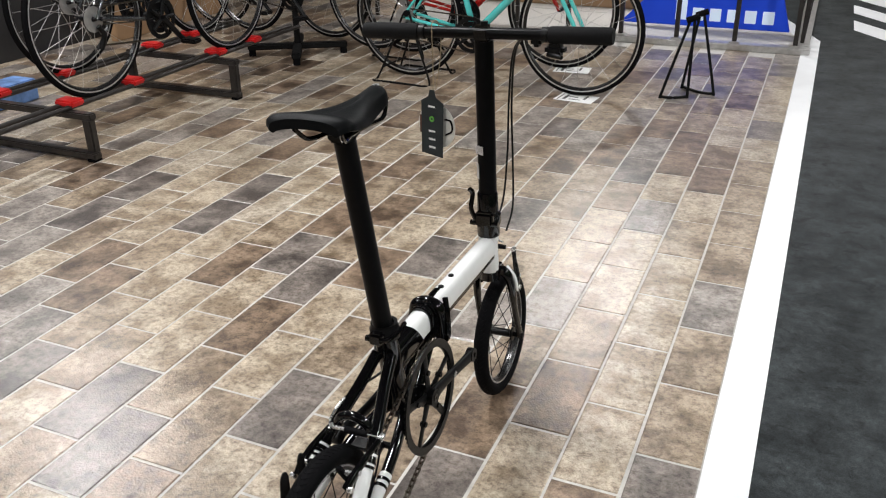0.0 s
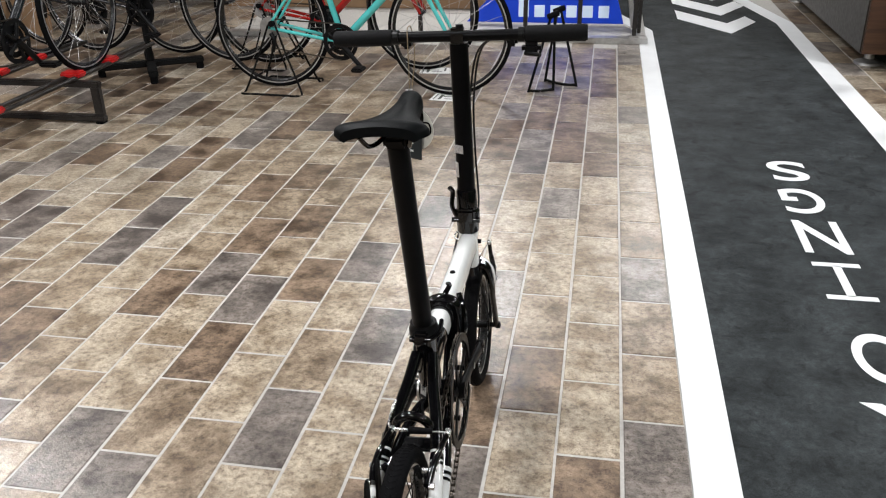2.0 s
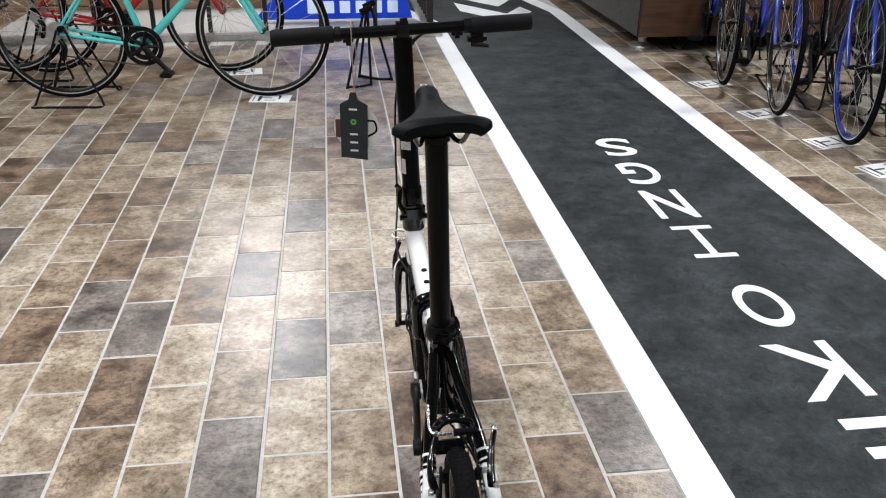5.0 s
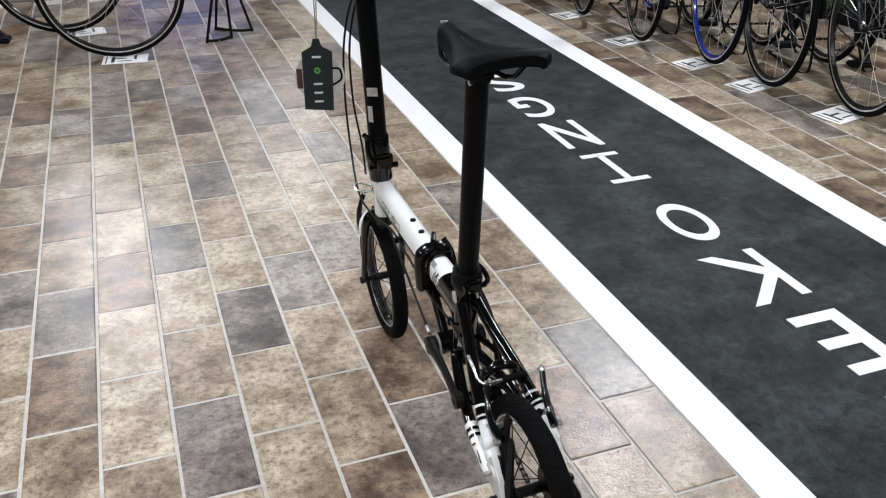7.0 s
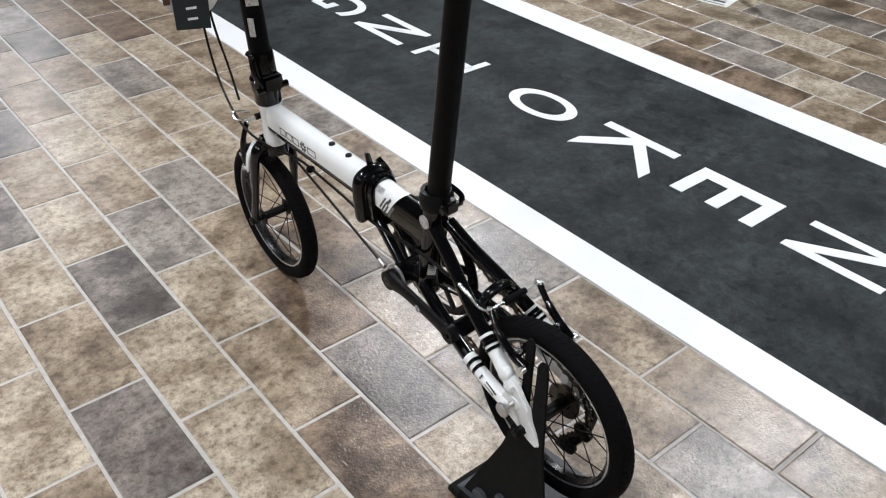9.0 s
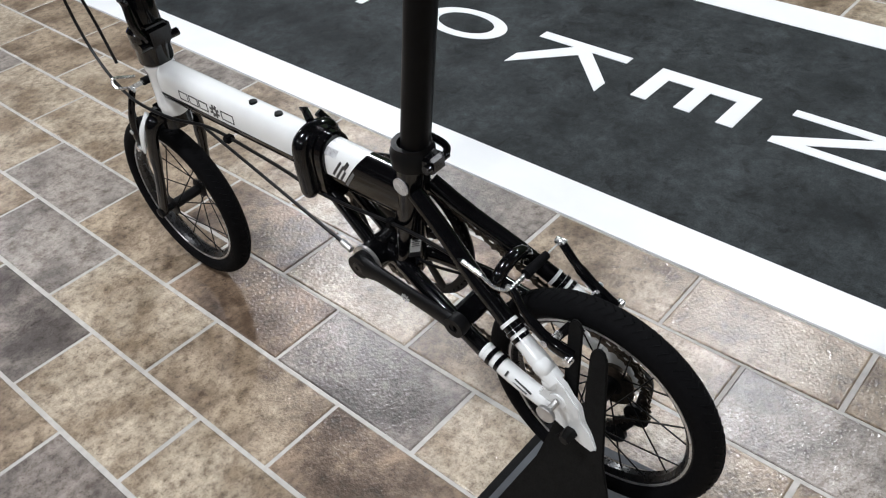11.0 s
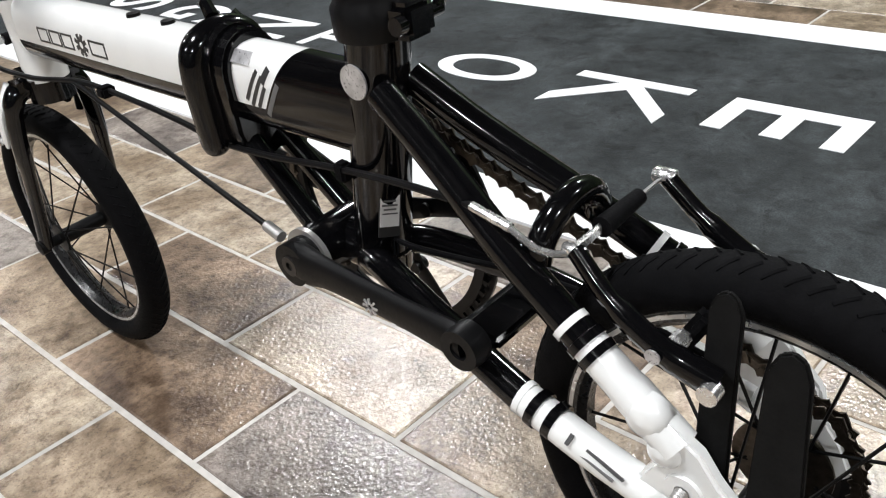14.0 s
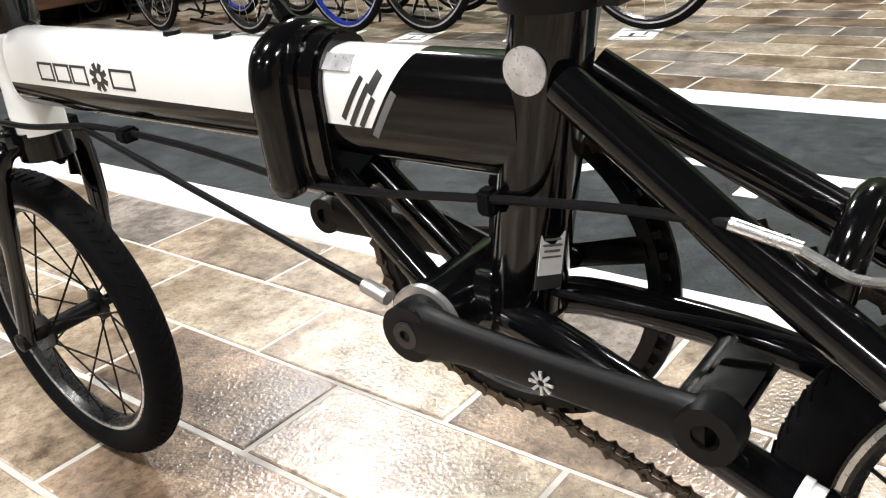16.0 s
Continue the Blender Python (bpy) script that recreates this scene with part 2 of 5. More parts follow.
def smooth_path(pts, n=6):
    """Catmull-Rom through the points."""
    p = [Vector(q) for q in pts]
    p = [p[0] * 2 - p[1], *p, p[-1] * 2 - p[-2]]
    out = []
    for i in range(1, len(p) - 2):
        for k in range(n):
            t = k / n
            a, b, c, d = p[i - 1], p[i], p[i + 1], p[i + 2]
            out.append(0.5 * (2 * b + (c - a) * t + (2 * a - 5 * b + 4 * c - d) * t * t + (3 * b - a - 3 * c + d) * t ** 3))
    return [*out, p[-2]]


def add_tube(bm, pts, r, seg=12, squash=1.0, side=(1, 0, 0), closed=False):
    """A tube along points; r is a number or one per point; squash scales it along the side direction."""
    pts = [Vector(q) for q in pts]
    n = len(pts)
    rs = r if isinstance(r, (list, tuple)) else [r] * n
    rings = []
    for i, q in enumerate(pts):
        a = pts[i - 1] if (i or closed) else q
        c = pts[(i + 1) % n] if (i < n - 1 or closed) else q
        t = (c - a).normalized()
        u = Vector(side)
        u = u - t * u.dot(t)
        if u.length < 0.05:
            u = Vector((0, 0, 1)) - t * t.z
            if u.length < 0.05:
                u = Vector((0, 1, 0))
        u.normalize()
        w = t.cross(u)
        rings.append([bm.verts.new(q + (u * math.cos(f) * squash + w * math.sin(f)) * rs[i]) for f in (2 * math.pi * k / seg for k in range(seg))])
    for i in range(n if closed else n - 1):
        a, b = rings[i], rings[(i + 1) % n]
        for k in range(seg):
            bm.faces.new((a[k], a[(k + 1) % seg], b[(k + 1) % seg], b[k]))
    if not closed:
        bm.faces.new(list(reversed(rings[0])))
        bm.faces.new(rings[-1])
    return bm


def tube(pts, r, seg=12, squash=1.0, side=(1, 0, 0)):
    return add_tube(bmesh.new(), pts, r, seg, squash, side)


def cable(pts, r, seg=8, n=7):
    return tube(smooth_path(pts, n), r, seg)


def add_lathe(bm, profile, centre, seg=48, axis="X"):
    """Spins (radius, along) pairs round an axis through the centre; the profile closes on itself."""
    c = Vector(centre)
    rings = []
    for k in range(seg):
        f = 2 * math.pi * k / seg
        ring = []
        for rad, al in profile:
            if axis == "X":
                o = Vector((al, rad * math.cos(f), rad * math.sin(f)))
            elif axis == "Y":
                o = Vector((rad * math.cos(f), al, rad * math.sin(f)))
            else:
                o = Vector((rad * math.cos(f), rad * math.sin(f), al))
            ring.append(bm.verts.new(c + o))
        rings.append(ring)
    m = len(profile)
    for k in range(seg):
        a, b = rings[k], rings[(k + 1) % seg]
        for i in range(m):
            bm.faces.new((a[i], a[(i + 1) % m], b[(i + 1) % m], b[i]))
    bmesh.ops.remove_doubles(bm, verts=bm.verts, dist=1e-6)
    bmesh.ops.recalc_face_normals(bm, faces=bm.faces)
    return bm


def lathe(profile, centre, seg=48, axis="X"):
    return add_lathe(bmesh.new(), profile, centre, seg, axis)


def add_prism(bm, outline, depth, m=None):
    """An outline in the xy plane, thickened by depth along z and moved by m."""
    m = m or Matrix.Identity(4)
    lo = [bm.verts.new(m @ Vector((x, y, 0))) for x, y in outline]
    hi = [bm.verts.new(m @ Vector((x, y, depth))) for x, y in outline]
    n = len(outline)
    bm.faces.new(list(reversed(lo)))
    bm.faces.new(hi)
    for i in range(n):
        bm.faces.new((lo[i], lo[(i + 1) % n], hi[(i + 1) % n], hi[i]))
    bmesh.ops.recalc_face_normals(bm, faces=bm.faces)
    return bm


def prism(outline, depth, m=None, bevel=0.0):
    bm = add_prism(bmesh.new(), outline, depth, m)
    if bevel:
        bmesh.ops.bevel(bm, geom=bm.edges[:], offset=bevel, segments=2, affect="EDGES", clamp_overlap=True)
    return bm


def letter(ch, x0, x1, y0, y1, z, name, mat, parent, thick=0.0012):
    """A floor letter whose top points to -y and whose right side points to -x, filling the given rectangle."""
    cu = bpy.data.curves.new("glyph", "FONT")
    cu.body, cu.extrude, cu.offset = ch, 0.0, 0.012
    tmp = new("glyph", cu)
    me = bpy.data.meshes.new_from_object(tmp.evaluated_get(bpy.context.evaluated_depsgraph_get()))
    bpy.data.objects.remove(tmp)
    bpy.data.curves.remove(cu)
    bm = bmesh.new()
    bm.from_mesh(me)
    bpy.data.meshes.remove(me)
    xs, ys = [v.co.x for v in bm.verts], [v.co.y for v in bm.verts]
    ax, bx, ay, by = min(xs), max(xs), min(ys), max(ys)
    for v in bm.verts:
        u, w = (v.co.x - ax) / (bx - ax), (v.co.y - ay) / (by - ay)
        v.co = Vector((x1 - u * (x1 - x0), y1 - w * (y1 - y0), 0))
    g = bmesh.ops.extrude_face_region(bm, geom=bm.faces[:])
    bmesh.ops.translate(bm, vec=(0, 0, thick), verts=[e for e in g["geom"] if isinstance(e, bmesh.types.BMVert)])
    bmesh.ops.translate(bm, vec=(0, 0, z), verts=bm.verts)
    bmesh.ops.recalc_face_normals(bm, faces=bm.faces)
    return part(name, bm, mat, parent, smooth=False)


# ---------------------------------------------------------------- the shop's shell
X0, X1, Y0, Y1 = -5.2, 2.7, -3.2, 10.4


def structure(name, bm, mat, label, category):
    return tagged(part(name, bm, mat, smooth=False), label, category, kind="structure")


floor = structure("floor", box((X0 + X1) / 2, (Y0 + Y1) / 2, -0.052, X1 - X0, Y1 - Y0, 0.1), M_GROUT, "shop floor of mottled brown stone-look vinyl pieces with pale joints", "floor")
structure("ceiling", box((X0 + X1) / 2, (Y0 + Y1) / 2, CEIL + 0.05, X1 - X0, Y1 - Y0, 0.1), M_CEIL, "plain dark shop ceiling, unseen, with round downlights", "ceiling")
structure("wall_west", box(X0 - 0.05, (Y0 + Y1) / 2, CEIL / 2, 0.1, Y1 - Y0, CEIL), M_DKWALL, "black display wall behind the bicycle rack", "wall")
structure("wall_east", box(X1 + 0.05, (Y0 + Y1) / 2, CEIL / 2, 0.1, Y1 - Y0, CEIL), M_HEDGE, "green hedge-print wall behind the row of bicycles", "wall")
structure("wall_south", box((X0 + X1) / 2, Y0 - 0.05, CEIL / 2, X1 - X0 + 0.2, 0.1, CEIL), M_WALL, "plain cream shop wall", "wall")
structure("wall_north", box((X0 + X1) / 2, Y1 + 0.05, CEIL / 2, X1 - X0 + 0.2, 0.1, CEIL), M_WALL, "plain cream shop wall far behind the railing", "wall")
structure("baseboard", box(X1 - 0.012, 2.6, 0.03, 0.02, 8.0, 0.06, bevel=0.004), M_PLATE, "dark baseboard under the hedge-print wall", "baseboard")

# the dark lane between two white lines; past the railing it bends to the left
LANE0, LANE1, LW, BEND = 0.0, 0.986, 0.1, 6.98
lane = structure("road", prism([(LANE0 + LW, Y0), (LANE1, Y0), (LANE1, BEND), (0.62, 8.9), (-0.7, 8.9), (LANE0 + LW, BEND - 0.35)], 0.0035, pose(0, 0, -0.002)), M_LANE, "charcoal vinyl lane laid like a small road", "lane")
structure("lane_line_near", prism([(LANE0, Y0), (LANE0 + LW, Y0), (LANE0 + LW, BEND - 0.35), (-0.7, 8.9), (-0.82, 8.9), (LANE0, BEND - 0.38)], 0.0045, pose(0, 0, -0.002)), M_LINE, "white edge line of the charcoal lane", "floor line")
structure("lane_line_far", prism([(LANE1, Y0), (LANE1 + 0.116, Y0), (LANE1 + 0.116, BEND + 0.02), (0.73, 8.9), (0.61, 8.9), (LANE1, BEND)], 0.0045, pose(0, 0, -0.002)), M_LINE, "white edge line of the charcoal lane", "floor line")

word = thing("floor_word", pose(0, 0, 0), "white stacked capital letters on the charcoal lane", "floor lettering")
for ch, a, b in (("N", 1.320, 1.567), ("E", 1.647, 1.893), ("K", 1.975, 2.230), ("O", 2.312, 2.560), ("I", 2.753, 3.000), ("N", 3.072, 3.338), ("G", 3.405, 3.648), ("S", 3.735, 3.965)):
    if ch == "I":
        bm = box(0.53, (a + b) / 2, 0.0022, 0.026, b - a - 0.04, 0.0014)
        add_box(bm, 0.53, a + 0.013, 0.0022, 0.145, 0.026, 0.0014)
        add_box(bm, 0.53, b - 0.013, 0.0022, 0.145, 0.026, 0.0014)
        part("letter", bm, M_LINE, word, smooth=False)
    elif ch == "K":
        bm = prism([(0.608, b), (0.576, b), (0.576, b - 0.105), (0.469, b - 0.006), (0.419, b - 0.006), (0.547, b - 0.136),
                    (0.420, a - 0.008), (0.467, a - 0.008), (0.576, b - 0.157), (0.576, a), (0.608, a)], 0.0014, pose(0, 0, 0.0016))
        part("letter", bm, M_LINE, word, smooth=False)
    else:
        letter(ch, 0.455, 0.606, a, b, 0.0016, "letter", M_LINE, word)
chevrons = thing("lane_chevrons", pose(0, 0, 0), "three white chevron arrows on the charcoal lane", "floor marking")
for k in range(3):
    y = 6.58 + 0.66 * k
    part("chevron", prism([(0.63, y), (0.85, y + 0.43), (0.80, y + 0.64), (0.64, y + 0.36), (0.30, y + 0.86), (0.30, y + 0.50)], 0.0014, pose(0, 0, 0.0016)), M_LINE, chevrons, smooth=False)


# ---------------------------------------------------------------- the folding bicycle
bike = thing("folding_bicycle", pose(-0.503, 0, 0, 0, -2.7, 0), "small-wheeled black and white folding bicycle held upright in a black stand", "bicycle")
WR, TW = 0.154, 0.0175
FRONT, REAR = Vector((0, 2.198, 0.1555)), Vector((0, 1.377, 0.231))


def small_wheel(name, hub, half_hub, label):
    w = part(name, lathe([(WR + (TW * 0.92) * math.cos(a) - TW, TW * math.sin(a)) for a in (2 * math.pi * k / 14 for k in range(14))], hub, 72), M_RUBBER, bike, label)
    bm = bmesh.new()
    for k in range(84):
        f = 2 * math.pi * k / 84
        for s in (-1, 1):
            pts = []
            for lat, fwd in ((0.0015, 0.0), (0.006, -0.004), (0.0105, -0.0085)):
                rr = WR - TW + TW * math.sqrt(max(0, 1 - (lat / TW) ** 2)) * 0.93 - 0.0004
                g = f + fwd / WR
                pts.append(hub + Vector((s * lat, rr * math.cos(g), rr * math.sin(g))))
            add_tube(bm, pts, 0.0011, 4)
    part("tread", bm, M_RUBBER, w)
    part("rim", lathe([(0.1300, -0.0105), (0.1300, 0.0105), (0.117, 0.0095), (0.1125, 0.0045), (0.1125, -0.0045), (0.117, -0.0095)], hub, 72), M_RIM, w, "black rim")
    for s in (-1, 1):
        part("brake_track", lathe([(0.1290, s * 0.0108), (0.1252, s * 0.0115), (0.1252, s * 0.0095), (0.1290, s * 0.0095)], hub, 72), M_BRAKE_TRACK, w, "machined silver rim edge")
        part("brake_track", lathe([(0.1222, s * 0.0107), (0.1194, s * 0.0107), (0.1194, s * 0.009), (0.1222, s * 0.009)], hub, 72), M_BRAKE_TRACK, w, "thin silver rim ring")
    part("hub", lathe([(0.0001, -half_hub), (0.006, -half_hub), (0.006, -0.031), (0.017, -0.030), (0.017, -0.027), (0.009, -0.024), (0.009, 0.024), (0.017, 0.027), (0.017, 0.030), (0.006, 0.031), (0.006, half_hub), (0.0001, half_hub)], hub, 20), M_SATIN, w, "black hub")
    for k in range(20):
        s = -1 if k % 2 else 1
        f = 2 * math.pi * k / 20
        g = f + (0.55 if (k // 2) % 2 else -0.55)
        a = hub + Vector((s * 0.0285, 0.0155 * math.cos(g), 0.0155 * math.sin(g)))
        b = hub + Vector((s * 0.002, 0.115 * math.cos(f), 0.115 * math.sin(f)))
        part("spoke", tube([a, b], 0.00105, 5), M_SATIN, w)
    return w


front_wheel = small_wheel("front_wheel", FRONT, 0.047, "small front wheel with black tyre and black spokes")
rear_wheel = small_wheel("rear_wheel", REAR, 0.062, "small rear wheel with black tyre and black spokes")


def frame_section(y0, y1, zc0, zc1, hw, hh, n=28, up=True, lean0=0.0, lean1=0.0):
    """Half of the oval main tube: its painted top or its underside."""
    bm = bmesh.new()
    low = -0.18
    a0, a1 = (low, math.pi - low) if up else (math.pi - low, 2 * math.pi + low)
    rings = []
    for i in range(9):
        t = i / 8
        y, zc = y0 + (y1 - y0) * t, zc0 + (zc1 - zc0) * t
        ring = []
        for k in range(n + 1):
            f = a0 + (a1 - a0) * k / n
            c, s = math.cos(f), math.sin(f)
            q = 2 / 2.7
            dz = hh * math.copysign(abs(s) ** q, s)
            ring.append(bm.verts.new((hw * math.copysign(abs(c) ** q, c), y + dz * (lean0 * (1 - t) + lean1 * t), zc + dz)))
        rings.append(ring)
    for a, b in zip(rings, rings[1:]):
        for k in range(n):
            bm.faces.new((a[k], a[k + 1], b[k + 1], b[k]))
    bmesh.ops.recalc_face_normals(bm, faces=bm.faces)
    return bm


HW = 0.0205
part("main_tube_front", frame_section(1.812, 2.118, 0.4105, 0.4105, HW, 0.0305), M_WHITE, bike, "glossy white front half of the main tube")
part("main_tube_underside", frame_section(1.812, 2.118, 0.4105, 0.4105, HW, 0.0305, up=False), M_BLACK, bike, "black underside of the main tube")
part("main_tube_middle", frame_section(1.7305, 1.770, 0.4105, 0.4105, HW, 0.0305, lean0=-0.68), M_WHITE, bike, "white sleeve behind the hinge")
part("main_tube_middle_underside", frame_section(1.7305, 1.770, 0.4105, 0.4105, HW, 0.0305, up=False, lean0=-0.68), M_BLACK, bike)
rear_tube = frame_section(1.645, 1.7305, 0.4105, 0.4105, HW, 0.0305, lean1=-0.68)
part("main_tube_rear", rear_tube, M_BLACK, bike, "glossy black rear end of the main tube")
part("main_tube_rear_underside", frame_section(1.645, 1.7305, 0.4105, 0.4105, HW, 0.0305, up=False, lean1=-0.68), M_BLACK, bike)
part("head_tube", lathe([(0.0001, -0.048), (0.0215, -0.048), (0.0215, -0.03), (0.0205, -0.01), (0.0205, 0.022), (0.0225, 0.028), (0.0225, 0.036), (0.0001, 0.036)], (0, 2.136, 0.402), 28, "Z"), M_WHITE, bike, "white head tube")
part("headset_cup", lathe([(0.0001, -0.072), (0.023, -0.072), (0.023, -0.05), (0.0001, -0.05)], (0, 2.138, 0.404), 28, "Z"), M_BLACK, bike)

# hinge in the middle of the frame
arch = smooth_path([(-0.0250, 1.803, 0.356), (-0.0265, 1.803, 0.364), (-0.0272, 1.803, 0.385), (-0.0272, 1.803, 0.418), (-0.0215, 1.803, 0.4365), (0.0, 1.803, 0.4435), (0.0215, 1.803, 0.4365), (0.0272, 1.803, 0.418), (0.0272, 1.803, 0.385), (0.0265, 1.803, 0.364), (0.0250, 1.803, 0.356)], 6)
arch_r = [0.0108 * min(1.0, 0.45 + 0.55 * math.sqrt(min(i, len(arch) - 1 - i) / 6)) for i in range(len(arch))]
hinge = part("frame_hinge", tube(arch, arch_r, 18, 1.15, (0, 1, 0)), M_BLACK, bike, "glossy black arched folding hinge bar")
part("hinge_block", prism([(0.0280 * math.cos(f), 0.4065 + (0.0145 if math.sin(f) > 0 else -0.027) + 0.030 * math.sin(f)) for f in (2 * math.pi * k / 32 for k in range(32))], 0.030, Matrix(((1, 0, 0, 0), (0, 0, 1, 1.780), (0, 1, 0, 0), (0, 0, 0, 1))), bevel=0.007), M_BLACK, hinge, "glossy black hinge block")
part("hinge_plate", prism([(0.0265 * math.cos(f), 0.4065 + (0.012 if math.sin(f) > 0 else -0.024) + 0.031 * math.sin(f)) for f in (2 * math.pi * k / 28 for k in range(28))], 0.018, Matrix(((1, 0, 0, 0), (0, 0, 1, 1.768), (0, 1, 0, 0), (0, 0, 0, 1))), bevel=0.004), M_BLACK, hinge)
part("hinge_lever", cable([(0.034, 1.80, 0.365), (0.041, 1.802, 0.38), (0.038, 1.81, 0.42), (0.028, 1.825, 0.445)], 0.006), M_BLACK, hinge, "black hinge lever")
part("hinge_catch", tube([(0.004, 1.812, 0.450), (0.010, 1.826, 0.458), (0.012, 1.838, 0.455)], [0.006, 0.005, 0.002], 8), M_BLACK, hinge)
for y in (1.921, 1.870):
    part("boss_bolt", lathe([(0.0001, 0), (0.006, 0), (0.0055, 0.003), (0.0001, 0.0035)], (0, y, 0.4405), 14, "Z"), M_SATIN, bike, "black bolt on the main tube")

# marks on the left side of the main tube: plain bars and a spoked ring
def side_patch(corners, name, mat, lift=0.0003):
    """A thin four-cornered print lying on the curved left side of the main tube; corners as (y, z)."""
    bm = bmesh.new()
    p = [Vector(q) for q in corners]
    n = 6
    layers = []
    for up in (lift, -0.0004):
        grid = []
        for i in range(n + 1):
            row = []
            for j in range(n + 1):
                q = p[0].lerp(p[1], i / n).lerp(p[3].lerp(p[2], i / n), j / n)
                f = min(0.999, abs(q.y - 0.4105) / 0.0305)
                row.append(bm.verts.new((-HW * (1 - f ** 2.7) ** (1 / 2.7) - up, q.x, q.y)))
            grid.append(row)
        layers.append(grid)
    top, low = layers
    for i in range(n):
        for j in range(n):
            bm.faces.new((top[i][j], top[i + 1][j], top[i + 1][j + 1], top[i][j + 1]))
        for g in (0, n):
            bm.faces.new((top[i][g], top[i + 1][g], low[i + 1][g], low[i][g]))
            bm.faces.new((top[g][i], top[g][i + 1], low[g][i + 1], low[g][i]))
    bmesh.ops.recalc_face_normals(bm, faces=bm.faces)
    return part(name, bm, mat, bike)


def side_bar(y, z, along, across, mat, turn=0.0, name="print_bar"):
    """A straight print bar on the tube's side, turned from upright."""
    u = Vector((-math.sin(turn), math.cos(turn))) * (along / 2)
    v = Vector((-math.cos(turn), -math.sin(turn))) * (across / 2)
    c = Vector((y, z))
    side_patch([c - u - v, c + u - v, c + u + v, c - u + v], name, mat)


# thin open boxes in place of the word on the main tube, with a spoked ring among them
for f0, f1 in ((0.0, 0.155), (0.19, 0.345), (0.375, 0.53), (0.79, 1.0)):
    y0, y1 = 2.068 - 0.120 * f0, 2.068 - 0.120 * f1
    for y in (y0, y1):
        side_bar(y, 0.4135, 0.0140, 0.0020, M_INK)
    for z in (0.4074, 0.4196):
        side_bar((y0 + y1) / 2, z, 0.0018, y0 - y1, M_INK)
for k in range(8):
    f = 2 * math.pi * (k + 0.5) / 8
    side_bar(1.9885 + 0.0066 * math.cos(f), 0.4135 + 0.0066 * math.sin(f), 0.0072, 0.0040, M_INK, f - math.pi / 2, "print_ring_piece")
for y, z, along, across, mat in ((1.7475, 0.4175, 0.0280, 0.0032, M_INK), (1.7425, 0.4140, 0.0280, 0.0032, M_INK), (1.7375, 0.4105, 0.0200, 0.0032, M_INK),
                                 (1.7310, 0.4265, 0.0130, 0.0050, M_INK), (1.7260, 0.4100, 0.0300, 0.0040, M_GREYINK)):
    side_bar(y, z, along, across, mat, 0.597)
part("foil_label", box(-0.0152, 1.758, 0.4350, 0.0010, 0.020, 0.010, pose(0, 0, 0, 0, 42)), M_FOIL, bike, "silver foil label", smooth=False)

# seat tube, bottom bracket, struts
ST0, ST1 = Vector((0, 1.663, 0.290)), Vector((0, 1.632, 0.468))
part("seat_tube", tube([ST0, ST1], 0.0205, 24), M_BLACK, bike, "glossy black seat tube")
q = ST0.lerp(ST1, 0.08)
part("weld_bead", lathe([(0.0205 + 0.002 * math.cos(g), 0.002 * math.sin(g)) for g in (2 * math.pi * k / 6 for k in range(6))], q, 24, "Z"), M_BLACK, bike)
part("bottom_bracket", lathe([(0.0001, -0.034), (0.021, -0.034), (0.021, 0.034), (0.0001, 0.034)], (0, 1.703, 0.300), 28), M_BLACK, bike)
part("bracket_ring", lathe([(0.0165, -0.037), (0.0225, -0.037), (0.0225, -0.033), (0.0165, -0.033)], (0, 1.703, 0.300), 28), M_STEEL, bike, "steel bracket ring")
part("bracket_web", tube([(0, 1.703, 0.300), (0, 1.663, 0.300)], 0.018, 16), M_BLACK, bike)
for s in (-1, 1):
    part("strut", tube([(s * 0.013, 1.792, 0.383), (s * 0.016, 1.712, 0.312)], 0.0088, 14), M_BLACK, bike, "thin black strut under the main tube")
tag_turn = pose(0, 0, 0, 10, 0, 58)
label = part("seat_label", box(-0.0111, 1.6364, 0.343, 0.0008, 0.0150, 0.036, tag_turn), M_INK, bike, "small printed label on the seat tube", smooth=False)
part("label_field", box(-0.0113, 1.6359, 0.3445, 0.0008, 0.0132, 0.023, tag_turn), M_PAPER, label, smooth=False)
for k in range(6):
    part("print_bar", box(-0.0115, 1.6355 - 0.0006 * (k - 2.5), 0.3445 + 0.0033 * (k - 2.5), 0.0008, 0.0105 - 0.002 * (k % 2), 0.0010, tag_turn), M_GREYINK, label, smooth=False)
part("round_sticker", lathe([(0.0001, -0.0006), (0.0112, -0.0006), (0.0112, 0.0006), (0.0001, 0.0006)], (-0.0209, 1.6375, 0.4385), 24), M_FOIL, bike, "round shiny sticker")


def stay(s, pts, r, mat, name, label="", squash=1.0):
    return part(name, tube(smooth_path([(s * x, y, z) for x, y, z in pts], 5), r, 14, squash), mat, bike, label)


